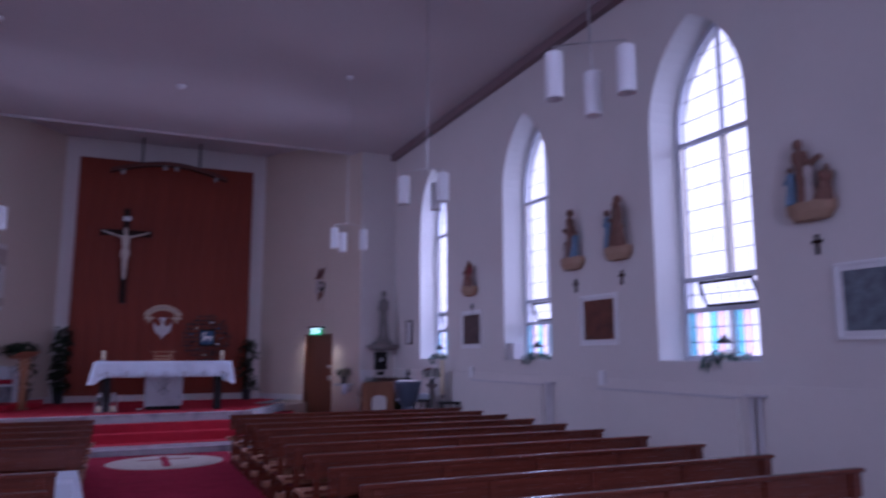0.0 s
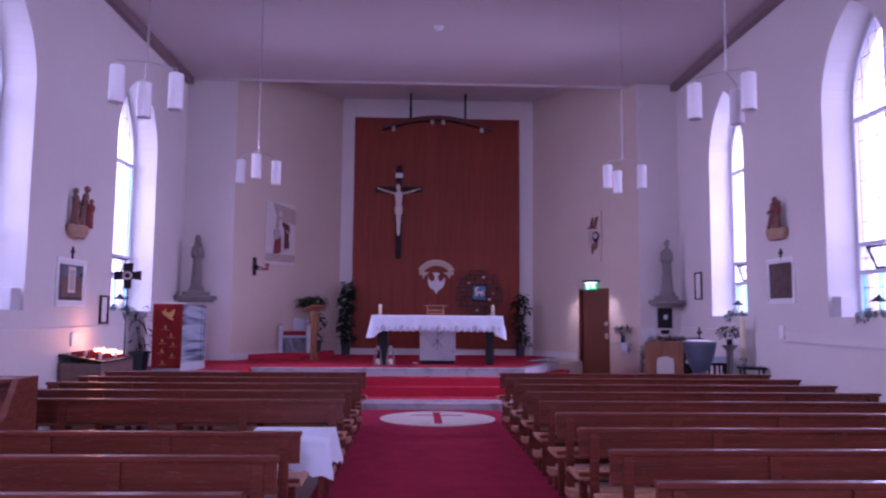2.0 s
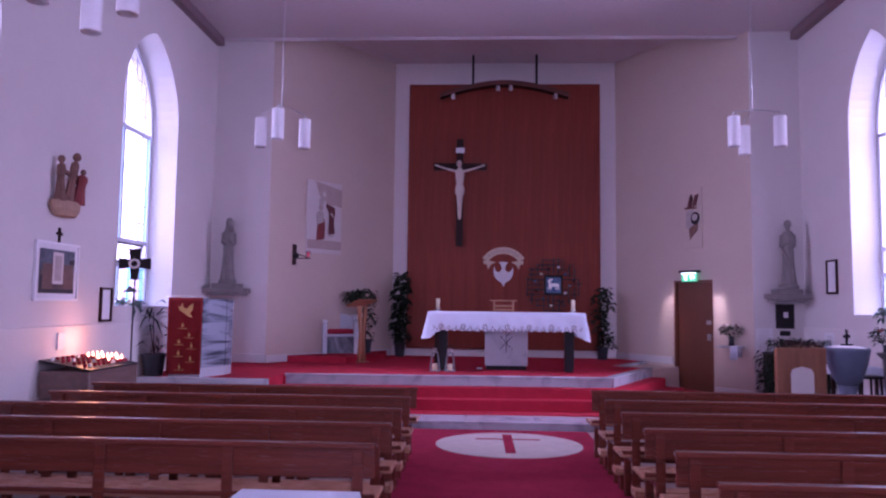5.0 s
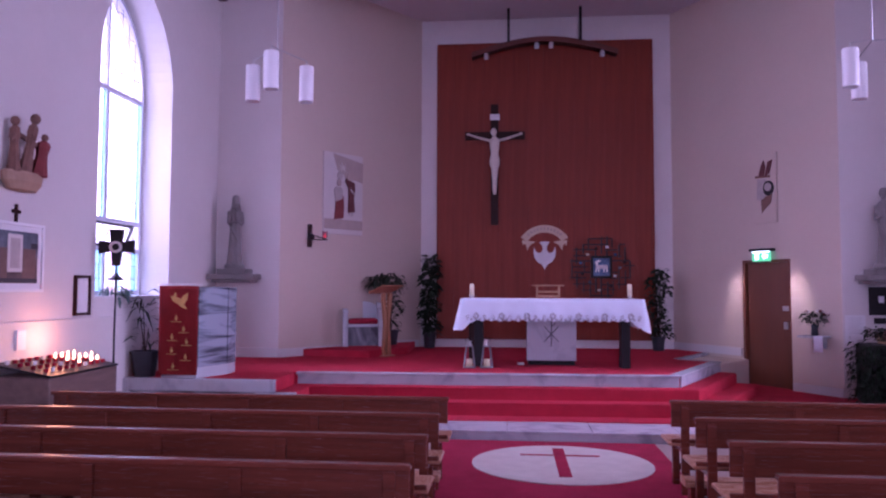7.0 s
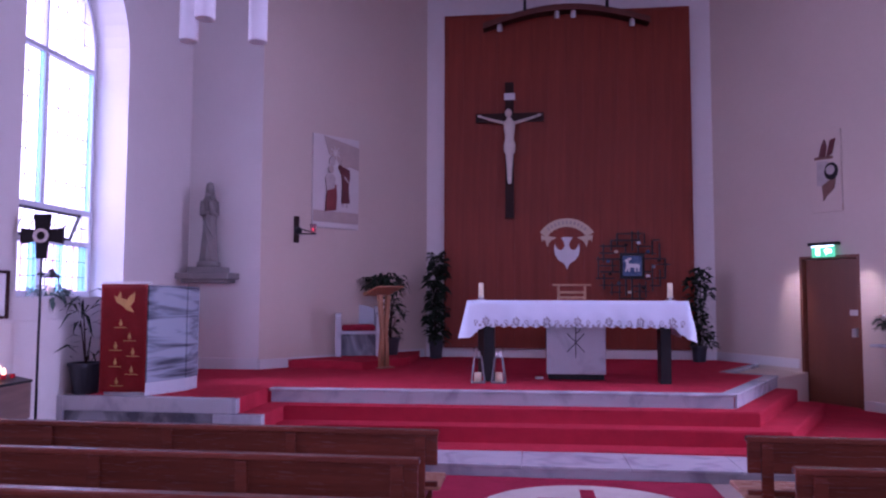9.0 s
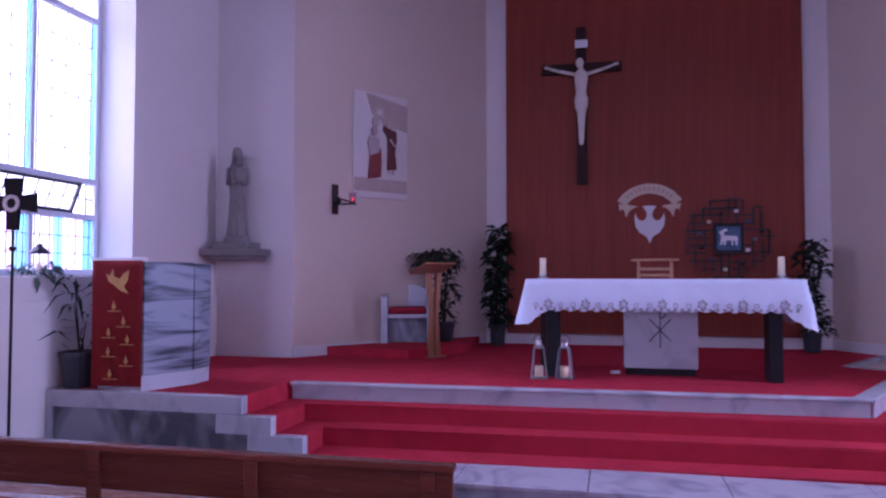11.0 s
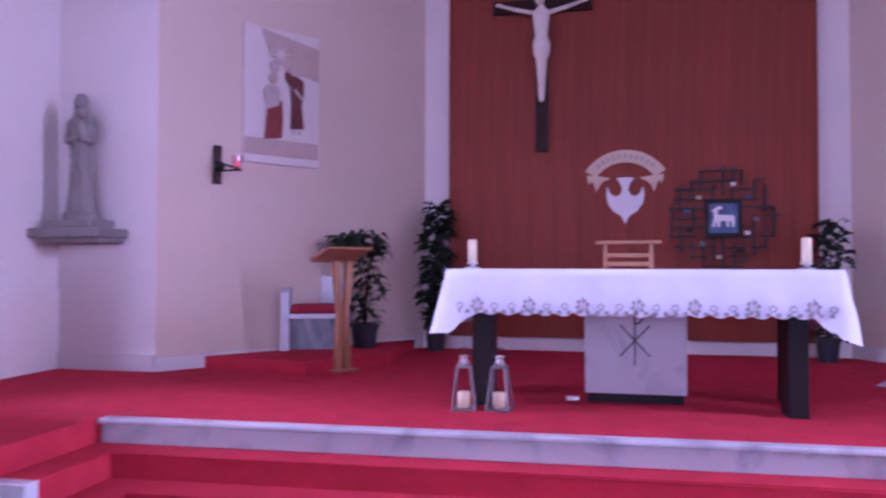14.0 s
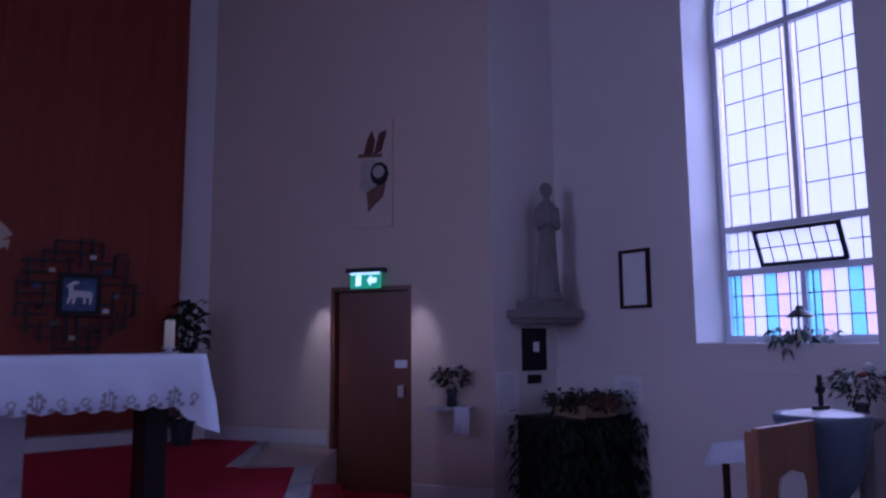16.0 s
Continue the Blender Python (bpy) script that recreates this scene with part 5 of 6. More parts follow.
# ---- stations of the cross ----
def station(at, seed, figs, label, h=.62):
    bm = bmesh.new()
    lathe(bm, [(0, -.02), (.20, 0), (.27, .08), (.28, .16), (.26, .18), (0, .18)], 22, pose(0, -.06, 0), flat=.42)
    paint_from(bm, 0, 0)
    for i, (x, k, fh, fw) in enumerate(figs):
        robed(bm, x, -.09 - .03 * (i % 2), .165, fh * .88, fw, k, seed + i * 2, 1, (-7, 6, 0, 9, -4)[(i + seed) % 5])
    start = len(bm.faces)
    tilt = pose(0, -.10, .17 + .42 * h * 1.3, 0, (24, -31, 12, -18, 35)[seed % 5], 0)
    box(bm, -.20, -.02, -.02, .20, .02, .02, tilt)
    paint_from(bm, start, 1)
    solid("station_relief", bm, [TERRACOTTA, ROBE_BROWN, ROBE_RED, ROBE_PALE, ROBE_BLUE], label, "wall sculpture", at, "stations on the nave walls", smooth=False)
    c = thing("small_cross", "small dark wooden cross below a wall sculpture", "cross", at @ pose(0, 0, -.34), "stations on the nave walls")
    part("upright", block(-.018, -.02, 0, .018, -.002, .20, .003), DARKWOOD, c)
    part("crossbar", block(-.06, -.021, .11, .06, -.0025, .145, .003), DARKWOOD, c)


SG = "painted plaster group of robed figures on a terracotta bracket"
station(EAST(13.48, 2.86), 3, [(-.11, 1, .62, .085), (.11, 2, .52, .08), (0, 3, .40, .06), (.13, 1, .30, .08)], SG)
station(EAST(9.93, 2.98), 4, [(0, 1, .84, .105), (.12, 4, .46, .07), (-.11, 3, .30, .06)], SG)
station(EAST(8.83, 3.0), 5, [(-.03, 1, .82, .10), (.15, 1, .70, .09), (-.17, 4, .62, .085)], SG)
station(EAST(5.76, 3.02), 6, [(0, 1, .74, .10), (-.16, 4, .44, .09), (.17, 1, .40, .10), (.06, 3, .50, .06)], SG)
station(WEST(13.12, 2.72), 7, [(-.17, 1, .62, .075), (-.05, 1, .70, .065), (.04, 3, .42, .05), (.16, 2, .50, .085), (.20, 1, .26, .075)], SG)

# ---- ambo with banner ----
ambo = thing("marble_ambo", "banded grey marble ambo on a white base", "ambo", pose(0, 0, 0))
bm = bmesh.new()
prism(bm, [(-4.05, 15.32), (-3.515, 15.28), (-3.345, 15.795), (-4.05, 15.795)], ZD + .14, 1.765)
bmesh.ops.bevel(bm, geom=bm.edges[:], offset=.004, segments=1, affect="EDGES")
part("body", bm, MARBLE_BAND, ambo)
part("side_slab", block(-4.05, 15.80, ZD + .14, -3.33, 16.08, 1.755, .004), MARBLE_BAND, ambo)
bm = bmesh.new()
prism(bm, [(-4.03, 15.34), (-3.53, 15.27), (-3.33, 15.79), (-3.33, 16.06), (-4.03, 16.06)], ZD + .001, ZD + .139)
part("base", bm, MARBLE, ambo)
ban = thing("red_banner", "red cloth banner with gold dove and flames on the ambo", "banner", pose(-4.03, 15.255, 0, 0, 0, 2))
part("rod", block(-.03, -.012, 1.775, .55, .012, 1.80, .004), WHITEPLASTIC, ban)
bm = bmesh.new()
nx, nz = 14, 20
gv = [[bm.verts.new((.51 * i / nx, -.012 + .006 * math.sin(i * 1.1 + j * .12) * j / nz, 1.775 - 1.13 * j / nz)) for i in range(nx + 1)] for j in range(nz + 1)]
for j in range(nz):
    for i in range(nx):
        bm.faces.new((gv[j][i], gv[j][i + 1], gv[j + 1][i + 1], gv[j + 1][i]))
bmesh.ops.solidify(bm, geom=bm.faces[:], thickness=.004)
part("cloth", bm, BANNER, ban, smooth=True)
bm = bmesh.new()
plate(bm, [(-.12, .06), (-.09, -.02), (-.03, -.05), (.03, -.10), (.10, -.12), (.06, -.06), (.10, .0), (.11, .09), (.05, .05), (.02, .01), (-.04, .03), (-.05, .10), (-.09, .03)], .006, pose(.27, -.024, 1.60))
part("dove", bm, GOLD, ban, "gold dove applique")
for x, z in ((.23, 1.36), (.33, 1.22), (.18, 1.12), (.37, 1.06), (.18, .95), (.36, .87), (.20, .75)):
    bm = bmesh.new()
    plate(bm, [(x - .02, z), (x, z - .03), (x + .02, z), (x + .008, z + .02), (x, z + .05), (x - .01, z + .02)], .006, pose(0, -.024, 0))
    box(bm, x - .07, -.026, z - .045, x + .07, -.022, z - .037)
    part("flame_motif", bm, GOLD, ban, "small gold flame")

# ---- candle stand ----
cs = thing("votive_candle_stand", "dark votive stand with rows of lit candles", "candle stand", pose(-4.15, 13.38, 0))
part("cabinet", block(-.30, -.60, .58, .30, .58, .90, .02), STANDWOOD, cs)
part("foot", block(-.20, -.38, .001, .20, .26, .579, .01), STANDWOOD, cs)
part("tray", block(-.31, -.60, -.012, .31, .58, .012, .004, m=pose(0, 0, .96, 0, 10, 0)), DARKMETAL, cs)
rnd = random.Random(8)
k = 0
for i in range(4):
    for j in range(10):
        x, y = -.20 + i * .13, -.50 + j * .108
        z = .975 - x * .176
        bm = bmesh.new()
        lathe(bm, [(.02, 0), (.023, .035), (.019, .035), (.016, .015)], 10, pose(x, y, z))
        part("votive_glass", bm, PAPER if (i * 3 + j) % 5 == 0 else VELVET, cs)
        if rnd.random() < .7 and j > 4 and i > 0:
            bm = bmesh.new()
            lathe(bm, [(0, .035), (.016, .05), (.012, .07), (0, .10)], 8, pose(x, y, z))
            part("flame", bm, FLAME, cs)
glow = new("candle_light", bpy.data.lights.new("candle_light", "POINT"))
glow.data.energy, glow.data.color, glow.data.shadow_soft_size = 8.0, (1.0, 0.42, 0.13), .12
glow.location = (-4.22, 13.5, 1.22)
solid("white_box", block(-.16, -.14, 0, .16, .14, .24, .006, m=pose(0, 0, 0, 0, 0, 12)), PAPER, "white cardboard box on the floor by the candle stand", "box", pose(-3.78, 14.25, 0.001))

# ---- processional cross ----
pc = thing("processional_cross", "dark processional cross on a tall thin pole", "cross", pose(-4.22, 14.53, .001))
bm = bmesh.new()
lathe(bm, [(.16, 0), (.16, .015), (.03, .03), (.02, .06)], 20)
part("foot", bm, DARKMETAL, pc)
bm = bmesh.new()
rod(bm, (0, 0, .03), (0, 0, 2.06), .012), ball(bm, (0, 0, 1.86), .035, 1, 1, .6)
part("pole", bm, DARKMETAL, pc, smooth=True)
bm = bmesh.new()
plate(bm, [(-.05, 2.01), (.05, 2.01), (.06, 2.18), (.22, 2.15), (.22, 2.31), (.07, 2.29), (.085, 2.44), (-.085, 2.44), (-.07, 2.29), (-.22, 2.31), (-.22, 2.15), (-.06, 2.18)][::-1], .035, pose(0, .017, 0))
part("cross", bm, BLACKWOOD, pc)
bm = bmesh.new()
for i in range(16):
    a0, a1 = (2 * math.pi * k / 16 for k in (i, i + 1))
    plate(bm, [(r * math.cos(a) * 1.15, 2.23 + r * math.sin(a)) for a, r in ((a0, .042), (a0, .07), (a1, .07), (a1, .042))][::-1], .012, pose(0, -.0185, 0))
part("ring", bm, PAPER, pc, "pale ring")
yp = potted("yucca_plant", "sparse spiky plant in a dark blue pot by the wall", pose(-4.30, 15.43, ZD + .001), 1.02, .24, 60, .34, 6, (.17, .13, .33), 4, .10)

# ---- window sill lanterns with greenery ----
def sill_lantern(x, y, seed):
    ln = thing("sill_lantern", "small dark lantern on the window sill", "lantern", pose(x, y, SILL + .013), "sill lanterns")
    bm = bmesh.new()
    box(bm, -.055, -.055, 0, .055, .055, .012)
    for sx in (-.048, .048):
        for sy in (-.048, .048):
            rod(bm, (sx, sy, .01), (sx, sy, .20), .005, 6)
    part("cage", bm, WHITEPLASTIC, ln)
    bm = bmesh.new()
    lathe(bm, [(.10, .20), (.095, .215), (.03, .27), (.025, .29), (0, .30)], 12)
    part("roof", bm, DARKMETAL, ln)
    bm = bmesh.new()
    lathe(bm, [(.03, .013), (.03, .10), (0, .10)], 10)
    part("candle", bm, WAX, ln)
    bm = bmesh.new()
    sgn = -1 if x > 0 else 1
    leaves(bm, (0, 0, .04), (.10, .30, .06), 90, .10, seed, .5, .45)
    leaves(bm, (sgn * .14, -.10 * sgn, -.02), (.05, .10, .07), 26, .09, seed + 5, .7, .45, .5)
    solid("sill_greenery", bm, LEAF_PALE, "trailing pale green sprays on the window sill", "foliage", pose(x, y, SILL + .03), "sill greenery")


for i, (y0, y1) in enumerate(WIN_R):
    sill_lantern(XR + .12, y0 + .62, 40 + i)
sill_lantern(XL - .14, WIN_L[0][0] + .72, 50)
sill_lantern(XL - .14, WIN_L[1][0] + .80, 51)
solid("speaker_box", block(-.09, -.11, 0, .09, .11, .28, .01), RADIATOR, "grey speaker box standing on the window sill", "speaker", pose(XR + .12, WIN_R[1][1] - .14, SILL + .013))
solid("speaker_box", block(-.09, -.11, 0, .09, .11, .28, .01), RADIATOR, "grey speaker box standing on the window sill", "speaker", pose(XL - .12, WIN_L[1][1] - .14, SILL + .013))


# ---- pendant lamps ----
def pendant(x, y, turn):
    p = thing("pendant_lamp", "three white cylinder shades hung from one dark rod", "pendant lamp", pose(x, y, 0, 0, 0, turn), "nave pendants")
    bm = bmesh.new()
    rod(bm, (0, 0, 4.03), (0, 0, HN), .010, 8)
    part("stem", bm, STEEL, p)
    bm = bmesh.new()
    lathe(bm, [(.06, HN - .05), (.06, HN - .002)], 16)
    part("ceiling_rose", bm, WHITEPLASTIC, p)
    for k in range(3):
        a = 2 * math.pi * k / 3
        q = (.30 * math.cos(a), .30 * math.sin(a))
        bm = bmesh.new()
        rod(bm, (0, 0, 4.05), (q[0], q[1], 3.98), .006, 6), rod(bm, (q[0], q[1], 3.98), (q[0], q[1], 3.93), .008, 6)
        part("arm", bm, STEEL, p)
        bm = bmesh.new()
        lathe(bm, [(.02, 3.932), (.066, 3.925), (.07, 3.91), (.07, 3.58), (.066, 3.572), (.05, 3.572), (.0, 3.60)], 22, pose(q[0], q[1], 0))
        part("shade", bm, LAMPGLASS, p, "white cylindrical shade", smooth=False)
    return p


for x, y, turn in ((-1.79, 13.0, 38), (3.76, 13.19, 88), (-2.05, 9.17, 113), (3.60, 9.05, 47), (3.30, 5.12, 52)):
    pendant(x, y, turn)
sd = thing("smoke_detector", "small white smoke detector on the ceiling", "smoke detector", pose(.95, 14.9, HN))
bm = bmesh.new()
lathe(bm, [(.0, -.07), (.05, -.06), (.07, -.035), (.09, -.03), (.09, -.001)], 20)
part("body", bm, WHITEPLASTIC, sd, smooth=False)


# ---- wall heaters and pipes ----
for y in (10.64, 6.60):
    r = thing("heating_pipes", "pair of upright painted heating pipes on the wall", "pipes", pose(XR - .03, y, 0), "wall heating")
    for k in (-.06, .05):
        bm = bmesh.new()
        rod(bm, (-.05, k, .001), (-.05, k, 1.27), .024, 12)
        part("pipe", bm, RADIATOR, r, smooth=True)
    part("cap", block(-.09, -.12, 1.27, -.001, .11, 1.30, .006), RADIATOR, r)
    h = thing("wall_heater", "long flat painted heater cover on the dado", "heater", pose(XR - .03, y + 1.5, 0), "wall heating")
    part("panel", block(-.05, -1.25, .35, -.001, 1.25, 1.24, .01), PAINT_LOW, h)
    part("top_lip", block(-.06, -1.26, 1.241, -.001, 1.26, 1.265, .005), RADIATOR, h)


# ---- font corner ----
font = thing("baptismal_font", "blue-grey bowl-shaped font on a thick stem", "font", pose(5.52, 14.72, .001) @ Matrix.Diagonal((.72, .72, 1.14, 1)))
bm = bmesh.new()
lathe(bm, [(.0, .62), (.17, .62), (.26, .70), (.34, .86), (.385, 1.0), (.40, 1.04), (.385, 1.06), (.35, 1.03), (.0, .92)], 32)
part("bowl", bm, GREY_FONT, font, smooth=True)
bm = bmesh.new()
lathe(bm, [(.20, 0), (.20, .06), (.15, .12), (.14, .5), (.17, .615)], 24)
part("stem", bm, GREY_FONT, font, smooth=True)
bm = bmesh.new()
lathe(bm, [(.0, 1.045), (.325, 1.045), (.33, 1.055), (.20, 1.075), (.0, 1.08)], 28)
lid = part("cover", bm, WHITEPLASTIC, font, "pale round cover")
bm = bmesh.new()
box(bm, -.10, -.03, 1.08, .10, .03, 1.10), box(bm, -.018, -.015, 1.10, .018, .015, 1.27), box(bm, -.06, -.014, 1.17, .06, .014, 1.205)
part("cross", bm, BLACKWOOD, lid, "dark standing cross")

bd = thing("wooden_display_board", "oak stand with a pale arched panel beside the font", "display stand", pose(4.86, 14.60, .001, 0, 0, 3))
part("front", block(-.33, -.02, 0, .33, .02, 1.20, .006), BOARDWOOD, bd)
part("side", block(-.33, .021, 0, -.29, .06, 1.18, .005), BOARDWOOD, bd)
part("side", block(.29, .021, 0, .33, .06, 1.18, .005), BOARDWOOD, bd)
bm = bmesh.new()
plate(bm, [(-.15, .12), (.15, .12), (.15, .86), (.12, .92), (0, .95), (-.12, .92), (-.15, .86)][::-1], .016, pose(0, -.0205, 0))
arched = part("arched_panel", bm, STUCCO, bd, "pale arched panel")
bm = bmesh.new()
box(bm, -.05, -.04, .35, -.03, -.037, .6), box(bm, .03, -.04, .3, .05, -.037, .52), box(bm, -.02, -.04, .4, .02, -.037, .43)
part("markings", bm, TANPAINT, arched)
# small table with a white cloth behind the stand
ft = thing("side_table", "small dark table by the wall", "table", pose(5.92, 15.35, Z1 + .007))
part("tabletop", block(-.24, -.25, .75, .24, .25, .78, .004), DARKWOOD, ft)
for x in (-.22, .18):
    for y in (-.22, .18):
        part("leg", block(x, y, 0, x + .04, y + .04, .75, .004), DARKWOOD, ft)
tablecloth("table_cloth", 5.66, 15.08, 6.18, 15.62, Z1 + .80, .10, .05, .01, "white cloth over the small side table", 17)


def stool(x, y, turn):
    s = thing("small_stool", "small dark wooden stool near the font", "stool", pose(x, y, Z1 + .002, 0, 0, turn), "stools by the font")
    part("seat", block(-.20, -.15, .66, .20, .15, .70, .008), BLACKWOOD, s)
    for sx in (-1, 1):
        for sy in (-1, 1):
            bm = bmesh.new()
            rod(bm, (sx * .18, sy * .13, 0), (sx * .15, sy * .11, .66), .018, 8)
            part("leg", bm, BLACKWOOD, s)
    return s


stool(5.88, 14.98, 5)
stool(6.12, 14.05, -8)

ped = thing("flower_pedestal", "slender pale flower pedestal", "pedestal", pose(6.05, 14.72, .001) @ Matrix.Scale(1.14, 4, (0, 0, 1)))
bm = bmesh.new()
lathe(bm, [(.16, 0), (.15, .04), (.06, .09), (.045, .5), (.06, .92), (.13, .98), (.13, 1.0)], 20)
part("column", bm, STONE, ped, smooth=True)
bouquet(pose(6.05, 14.72, 1.145), "low arrangement of dark leaves and small flowers on the pedestal", .21, 240, 23, .075, .10, 8, "flower_arrangement", .2)
rc = thing("paschal_candle_stand", "tall pale candle on a grey floor stand", "candle stand", pose(6.16, 14.45, 0.001))
bm = bmesh.new()
lathe(bm, [(.15, 0), (.14, .04), (.04, .08), (.035, .85), (.07, .90), (.05, .93)], 18)
part("stand", bm, STONE, rc, smooth=True)
bm = bmesh.new()
lathe(bm, [(.04, .93), (.04, 1.62), (.0, 1.63)], 16)
part("candle", bm, WAX, rc, smooth=True)

# greenery banked under the statue
bank = thing("foliage_crib", "dark evergreen foliage heaped over a low support with a straw top", "foliage", pose(5.93, 17.22, Z1 + .007))
part("support", block(-.42, -.30, 0, .42, .40, .86, .05, 3), BLACKWOOD, bank)
bm = bmesh.new()
for i in range(7):
    for j in range(5):
        leaves(bm, (-.48 + i * .16, -.34 + .03 * math.sin(i * 2.1), .10 + j * .165), (.15, .10, .13), 52, .095, 300 + i * 7 + j, .5, .35, .4)
for j in range(5):
    for k in range(3):
        leaves(bm, (-.46, -.15 + .2 * k, .10 + j * .165), (.10, .15, .13), 32, .095, 400 + j * 3 + k, .5, .35, .4)
        leaves(bm, (.46, -.15 + .2 * k, .10 + j * .165), (.10, .15, .13), 32, .095, 450 + j * 3 + k, .5, .35, .4)
part("evergreen", bm, LEAF, bank)
bm = block(-.26, -.33, .87, .22, .10, .98, .04, 3)
rnd = random.Random(61)
for v in bm.verts:
    v.co += Vector((rnd.uniform(-.03, .03), rnd.uniform(-.03, .03), rnd.uniform(-.02, .03)))
part("straw_bed", bm, STRAW, bank, "tan straw bed on top")
bm = bmesh.new()
leaves(bm, (-.02, -.15, .99), (.34, .30, .09), 420, .075, 500, .2, .45)
part("dried_leaves", bm, ROBE_WINE, bank, "dark red dried leaves")
bm = bmesh.new()
leaves(bm, (0, -.10, 1.0), (.44, .34, .10), 260, .09, 501, .3, .4)
part("evergreen_top", bm, LEAF, bank)
bm = bmesh.new()
leaves(bm, (-.40, -.2, 1.0), (.14, .12, .12), 40, .12, 510)
part("sprig", bm, LEAF, bank)
bm = bmesh.new()
leaves(bm, (.44, -.2, 1.0), (.14, .12, .12), 40, .12, 511)
part("sprig", bm, LEAF, bank)
solid("small_rug", block(-.55, -.2, 0, .55, .2, .01, .003, m=pose(0, 0, 0, 0, 0, -24)), RUG, "worn brown patterned rug on the carpet by the foliage", "rug", pose(5.72, 16.75, Z1 + .007))


# ---- pews ----
def pew(x0, x1):
    """A pew from x0 to x1; its back stands at y = 0 and it faces +y."""
    p = thing("pew", "dark varnished wooden pew with an open back", "pew", None, "nave pews")
    H = 0.80
    part("top_rail", block(x0, -.045, H - .035, x1, .025, H, .008), PEW, p)
    part("backboard", block(x0 + .01, -.012, .575, x1 - .01, .012, H - .036, .004), PEW, p)
    part("lower_rail", block(x0 + .01, -.012, .44, x1 - .01, .014, .47, .004), PEW, p)
    part("seat", block(x0, .03, .405, x1, .40, .437, .010), PEW_SEAT_LIT, p)
    L = x1 - x0
    n = max(4, round(L / 0.98) + 1)
    for i in range(n):
        x = x0 + .12 + (L - .24) * i / (n - 1)
        part("post", block(x - .035, -.040, 0.001, x + .035, -.0125, H - .036, .005), PEW, p)
        part("front_leg", block(x - .03, .32, 0.001, x + .03, .37, .404, .005), PEW, p)
        part("seat_bearer", block(x - .03, -.0124, .36, x + .03, .319, .404, .004), PEW, p)
    part("stretcher", block(x0 + .15, .335, .13, x1 - .15, .355, .19, .003), PEW, p)
    kneel = part("kneeler", block(x0 + .05, -.33, .15, x1 - .05, -.16, .185, .006), PEW_SEAT_LIT, p)
    for i in range(n):
        x = x0 + .12 + (L - .24) * i / (n - 1)
        part("kneeler_foot", block(x - .025, -.30, 0.001, x + .025, -.18, .149, .004), PEW, kneel)
        part("kneeler_arm", block(x - .02, -.20, .16, x + .02, -.041, .20, .003), PEW, kneel)
    part("kneeler_pad", block(x0 + .06, -.325, .186, x1 - .06, -.165, .205, .008), PEW_SEAT_LIT, kneel, "pale wooden kneeling board")
    for x in (x0 + .045, x1 - .075):
        part("end_cap", block(x, -.335, .15, x + .02, -.155, .212, .004), PEW_SEAT_LIT, kneel, "pale end cap")
    return p


PEW_R = [12.75, 11.92, 11.08, 10.24, 9.38, 8.55, 7.70, 6.83, 5.95, 5.05]
PEW_L = [12.70, 11.88, 11.07, 10.26, 9.42]
PEW_REAR = [7.50, 6.62, 5.72]
first = pew(1.80, 5.78)
first.matrix_world = pose(0, PEW_R[0], 0)
for y in PEW_R[1:]:
    copy_thing(first, pose(0, y, 0))
first = pew(-3.76, -0.10)
first.matrix_world = pose(0, PEW_L[0], 0)
for y in PEW_L[1:]:
    copy_thing(first, pose(0, y, 0))
first = pew(-3.76, -0.22)
first.matrix_world = pose(0, PEW_REAR[0], 0)
for y in PEW_REAR[1:]:
    copy_thing(first, pose(0, y, 0))

# ---- nave table with a lace-edged cloth ----
nt = thing("offertory_table", "small wooden table in the aisle gap", "table", pose(-.48, 8.64, 0.001))
part("tabletop", block(-.33, -.27, .565, .33, .27, .595, .005), PEW, nt)
for x in (-.31, .27):
    for y in (-.25, .21):
        part("leg", block(x, y, 0, x + .04, y + .04, .564, .004), PEW, nt)
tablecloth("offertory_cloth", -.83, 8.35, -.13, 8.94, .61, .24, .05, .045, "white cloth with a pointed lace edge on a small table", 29)

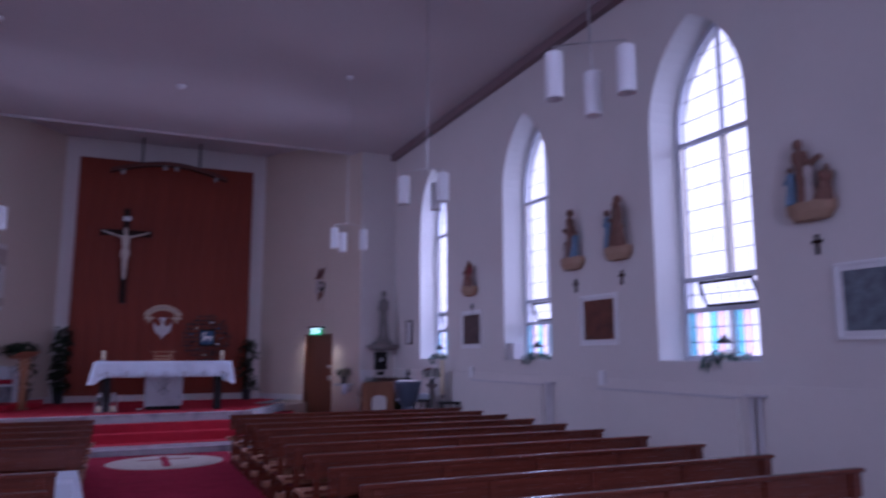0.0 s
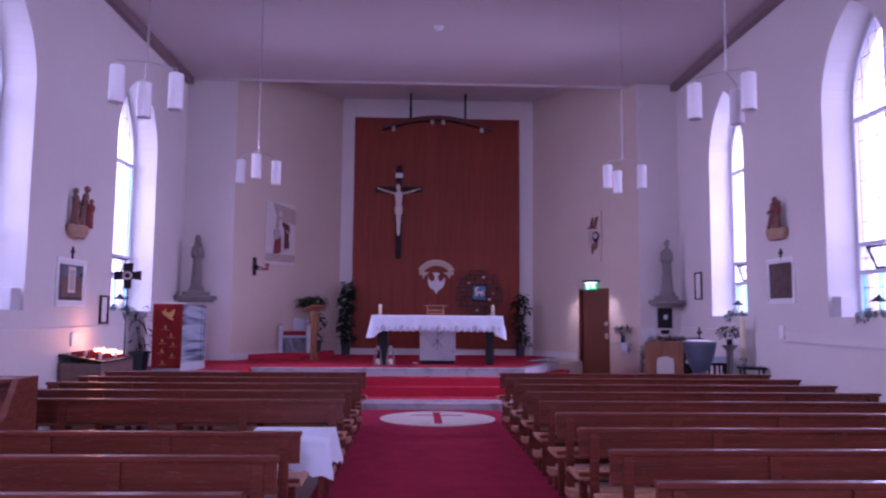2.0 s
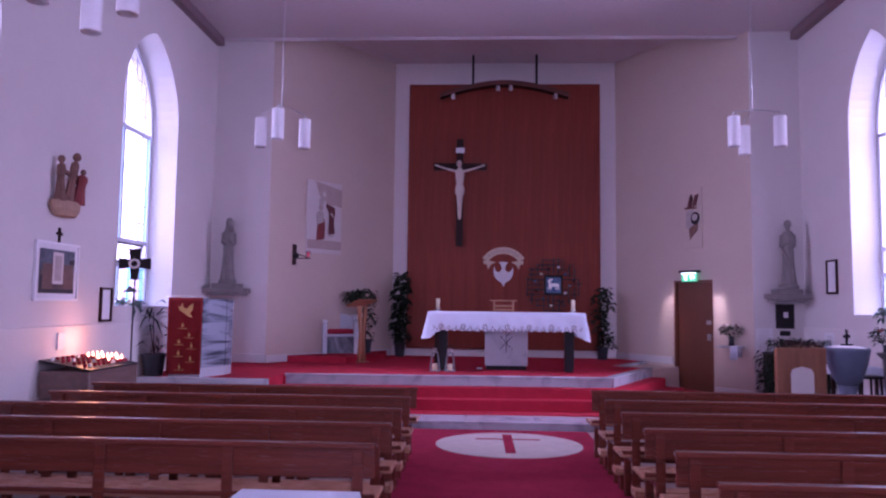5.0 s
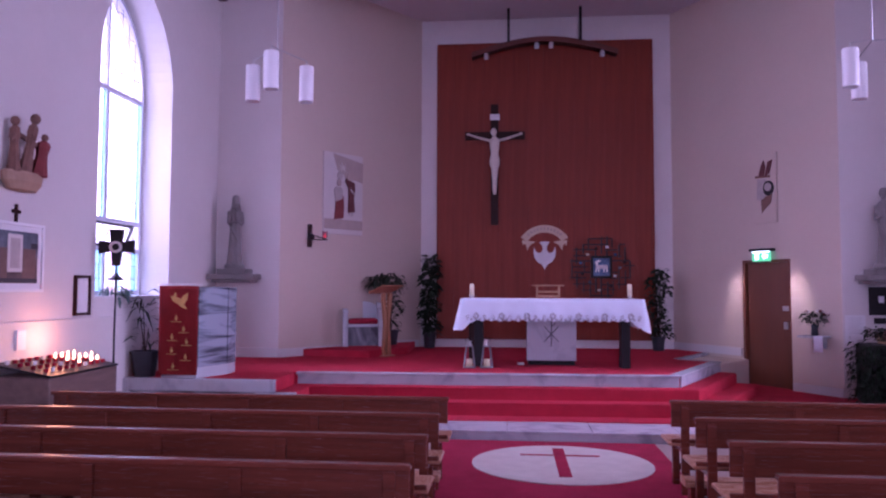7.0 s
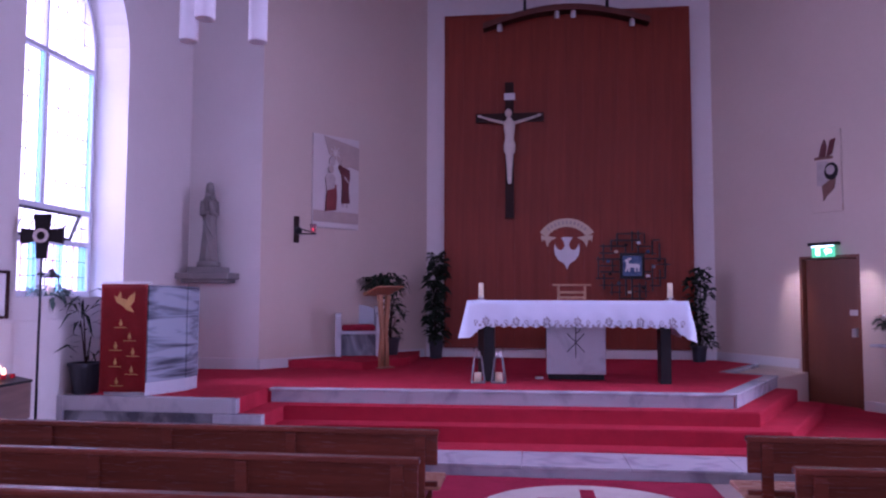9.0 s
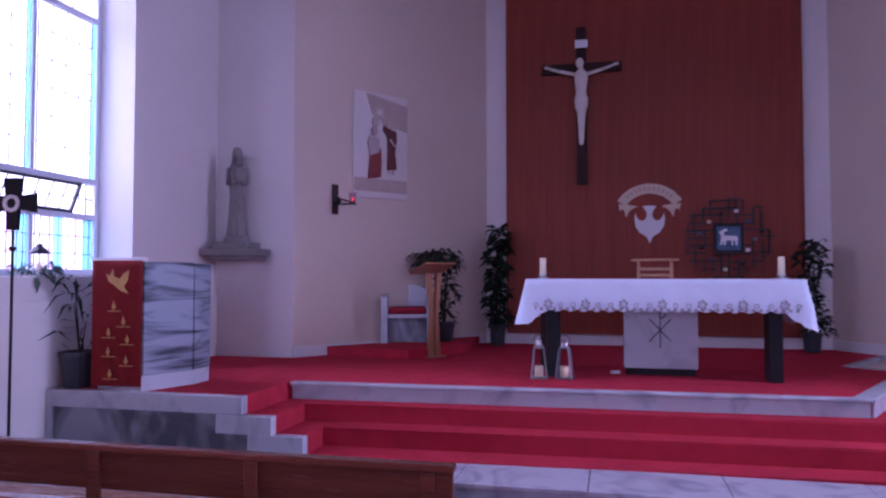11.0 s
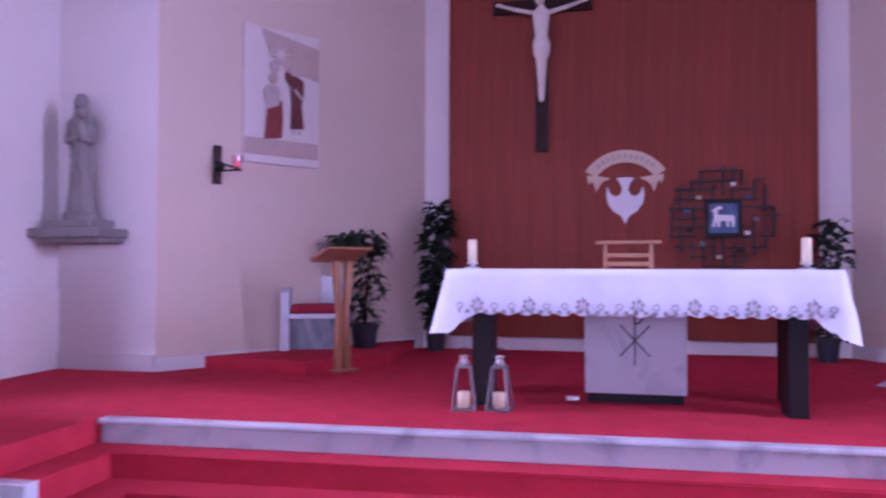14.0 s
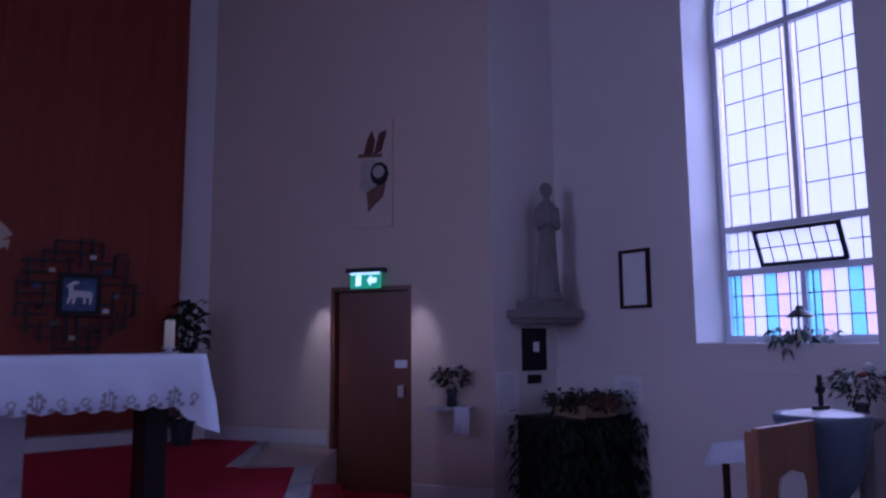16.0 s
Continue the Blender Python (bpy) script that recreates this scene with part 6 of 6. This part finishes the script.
# ---- organ ----
org = thing("organ_console", "brown wooden organ console with an open music book", "organ", pose(-2.55, 7.72, 0.001))
for x in (-.05, -1.45):
    bm = bmesh.new()
    prof = [(-.02, 0), (.72, 0), (.72, 1.10), (.42, 1.10), (.25, .80), (-.02, .76)]
    prism(bm, prof, 0, .05, Matrix(((0, 0, 1, x), (1, 0, 0, 0), (0, 1, 0, 0), (0, 0, 0, 1))))
    part("side_panel", bm, PEW, org)
part("back", block(-1.40, .66, 0, -.05, .70, 1.10, .004), PEW, org)
part("top", block(-1.40, .44, 1.06, -.05, .66, 1.095, .004), PEW, org)
part("key_bed", block(-1.40, .02, .66, -.05, .43, .70, .004), PEW, org)
part("keys", block(-1.30, .03, .701, -.15, .20, .725, .003), PAPER, org, "row of white keys")
part("keys", block(-1.30, .21, .76, -.15, .36, .785, .003), PAPER, org, "row of white keys")
part("key_slip", block(-1.30, .205, .701, -.15, .36, .759, .003), PEW, org)
bm = bmesh.new()
for i in range(40):
    if i % 7 not in (2, 6):
        box(bm, -1.285 + i * .0285, .10, .7255, -1.272 + i * .0285, .20, .737), box(bm, -1.285 + i * .0285, .28, .7855, -1.272 + i * .0285, .36, .797)
part("black_keys", bm, BLACKWOOD, org)
# black sheet put in for the shade inside the knee hole
part("knee_hole_shade", block(-1.40, .40, .05, -.05, .43, .655, .004), BLACKWOOD, org)
part("music_desk", block(-1.1, -.008, 0, -.3, .008, .22, .003, m=pose(0, .47, 1.097, -18, 0, 0)), PEW, org)
mb = thing("music_book", "open white music book on the organ desk", "book", pose(-2.55, 7.72, .003))
part("page", block(-1.0, -.018, .005, -.72, -.010, .30, .002, m=pose(0, .47, 1.097, -18, 0, 3)), PAPER, mb)
part("page", block(-.715, -.018, .005, -.43, -.010, .30, .002, m=pose(0, .47, 1.097, -18, 0, -1)), PAPER, mb)
bench = thing("organ_bench", "plain dark wooden organ bench", "bench", pose(-3.3, 7.50, 0.001))
part("seat", block(-.5, -.14, .50, .5, .12, .54, .006), PEW, bench)
for x in (-.45, .40):
    part("leg", block(x, -.12, 0, x + .05, .10, .499, .004), PEW, bench)
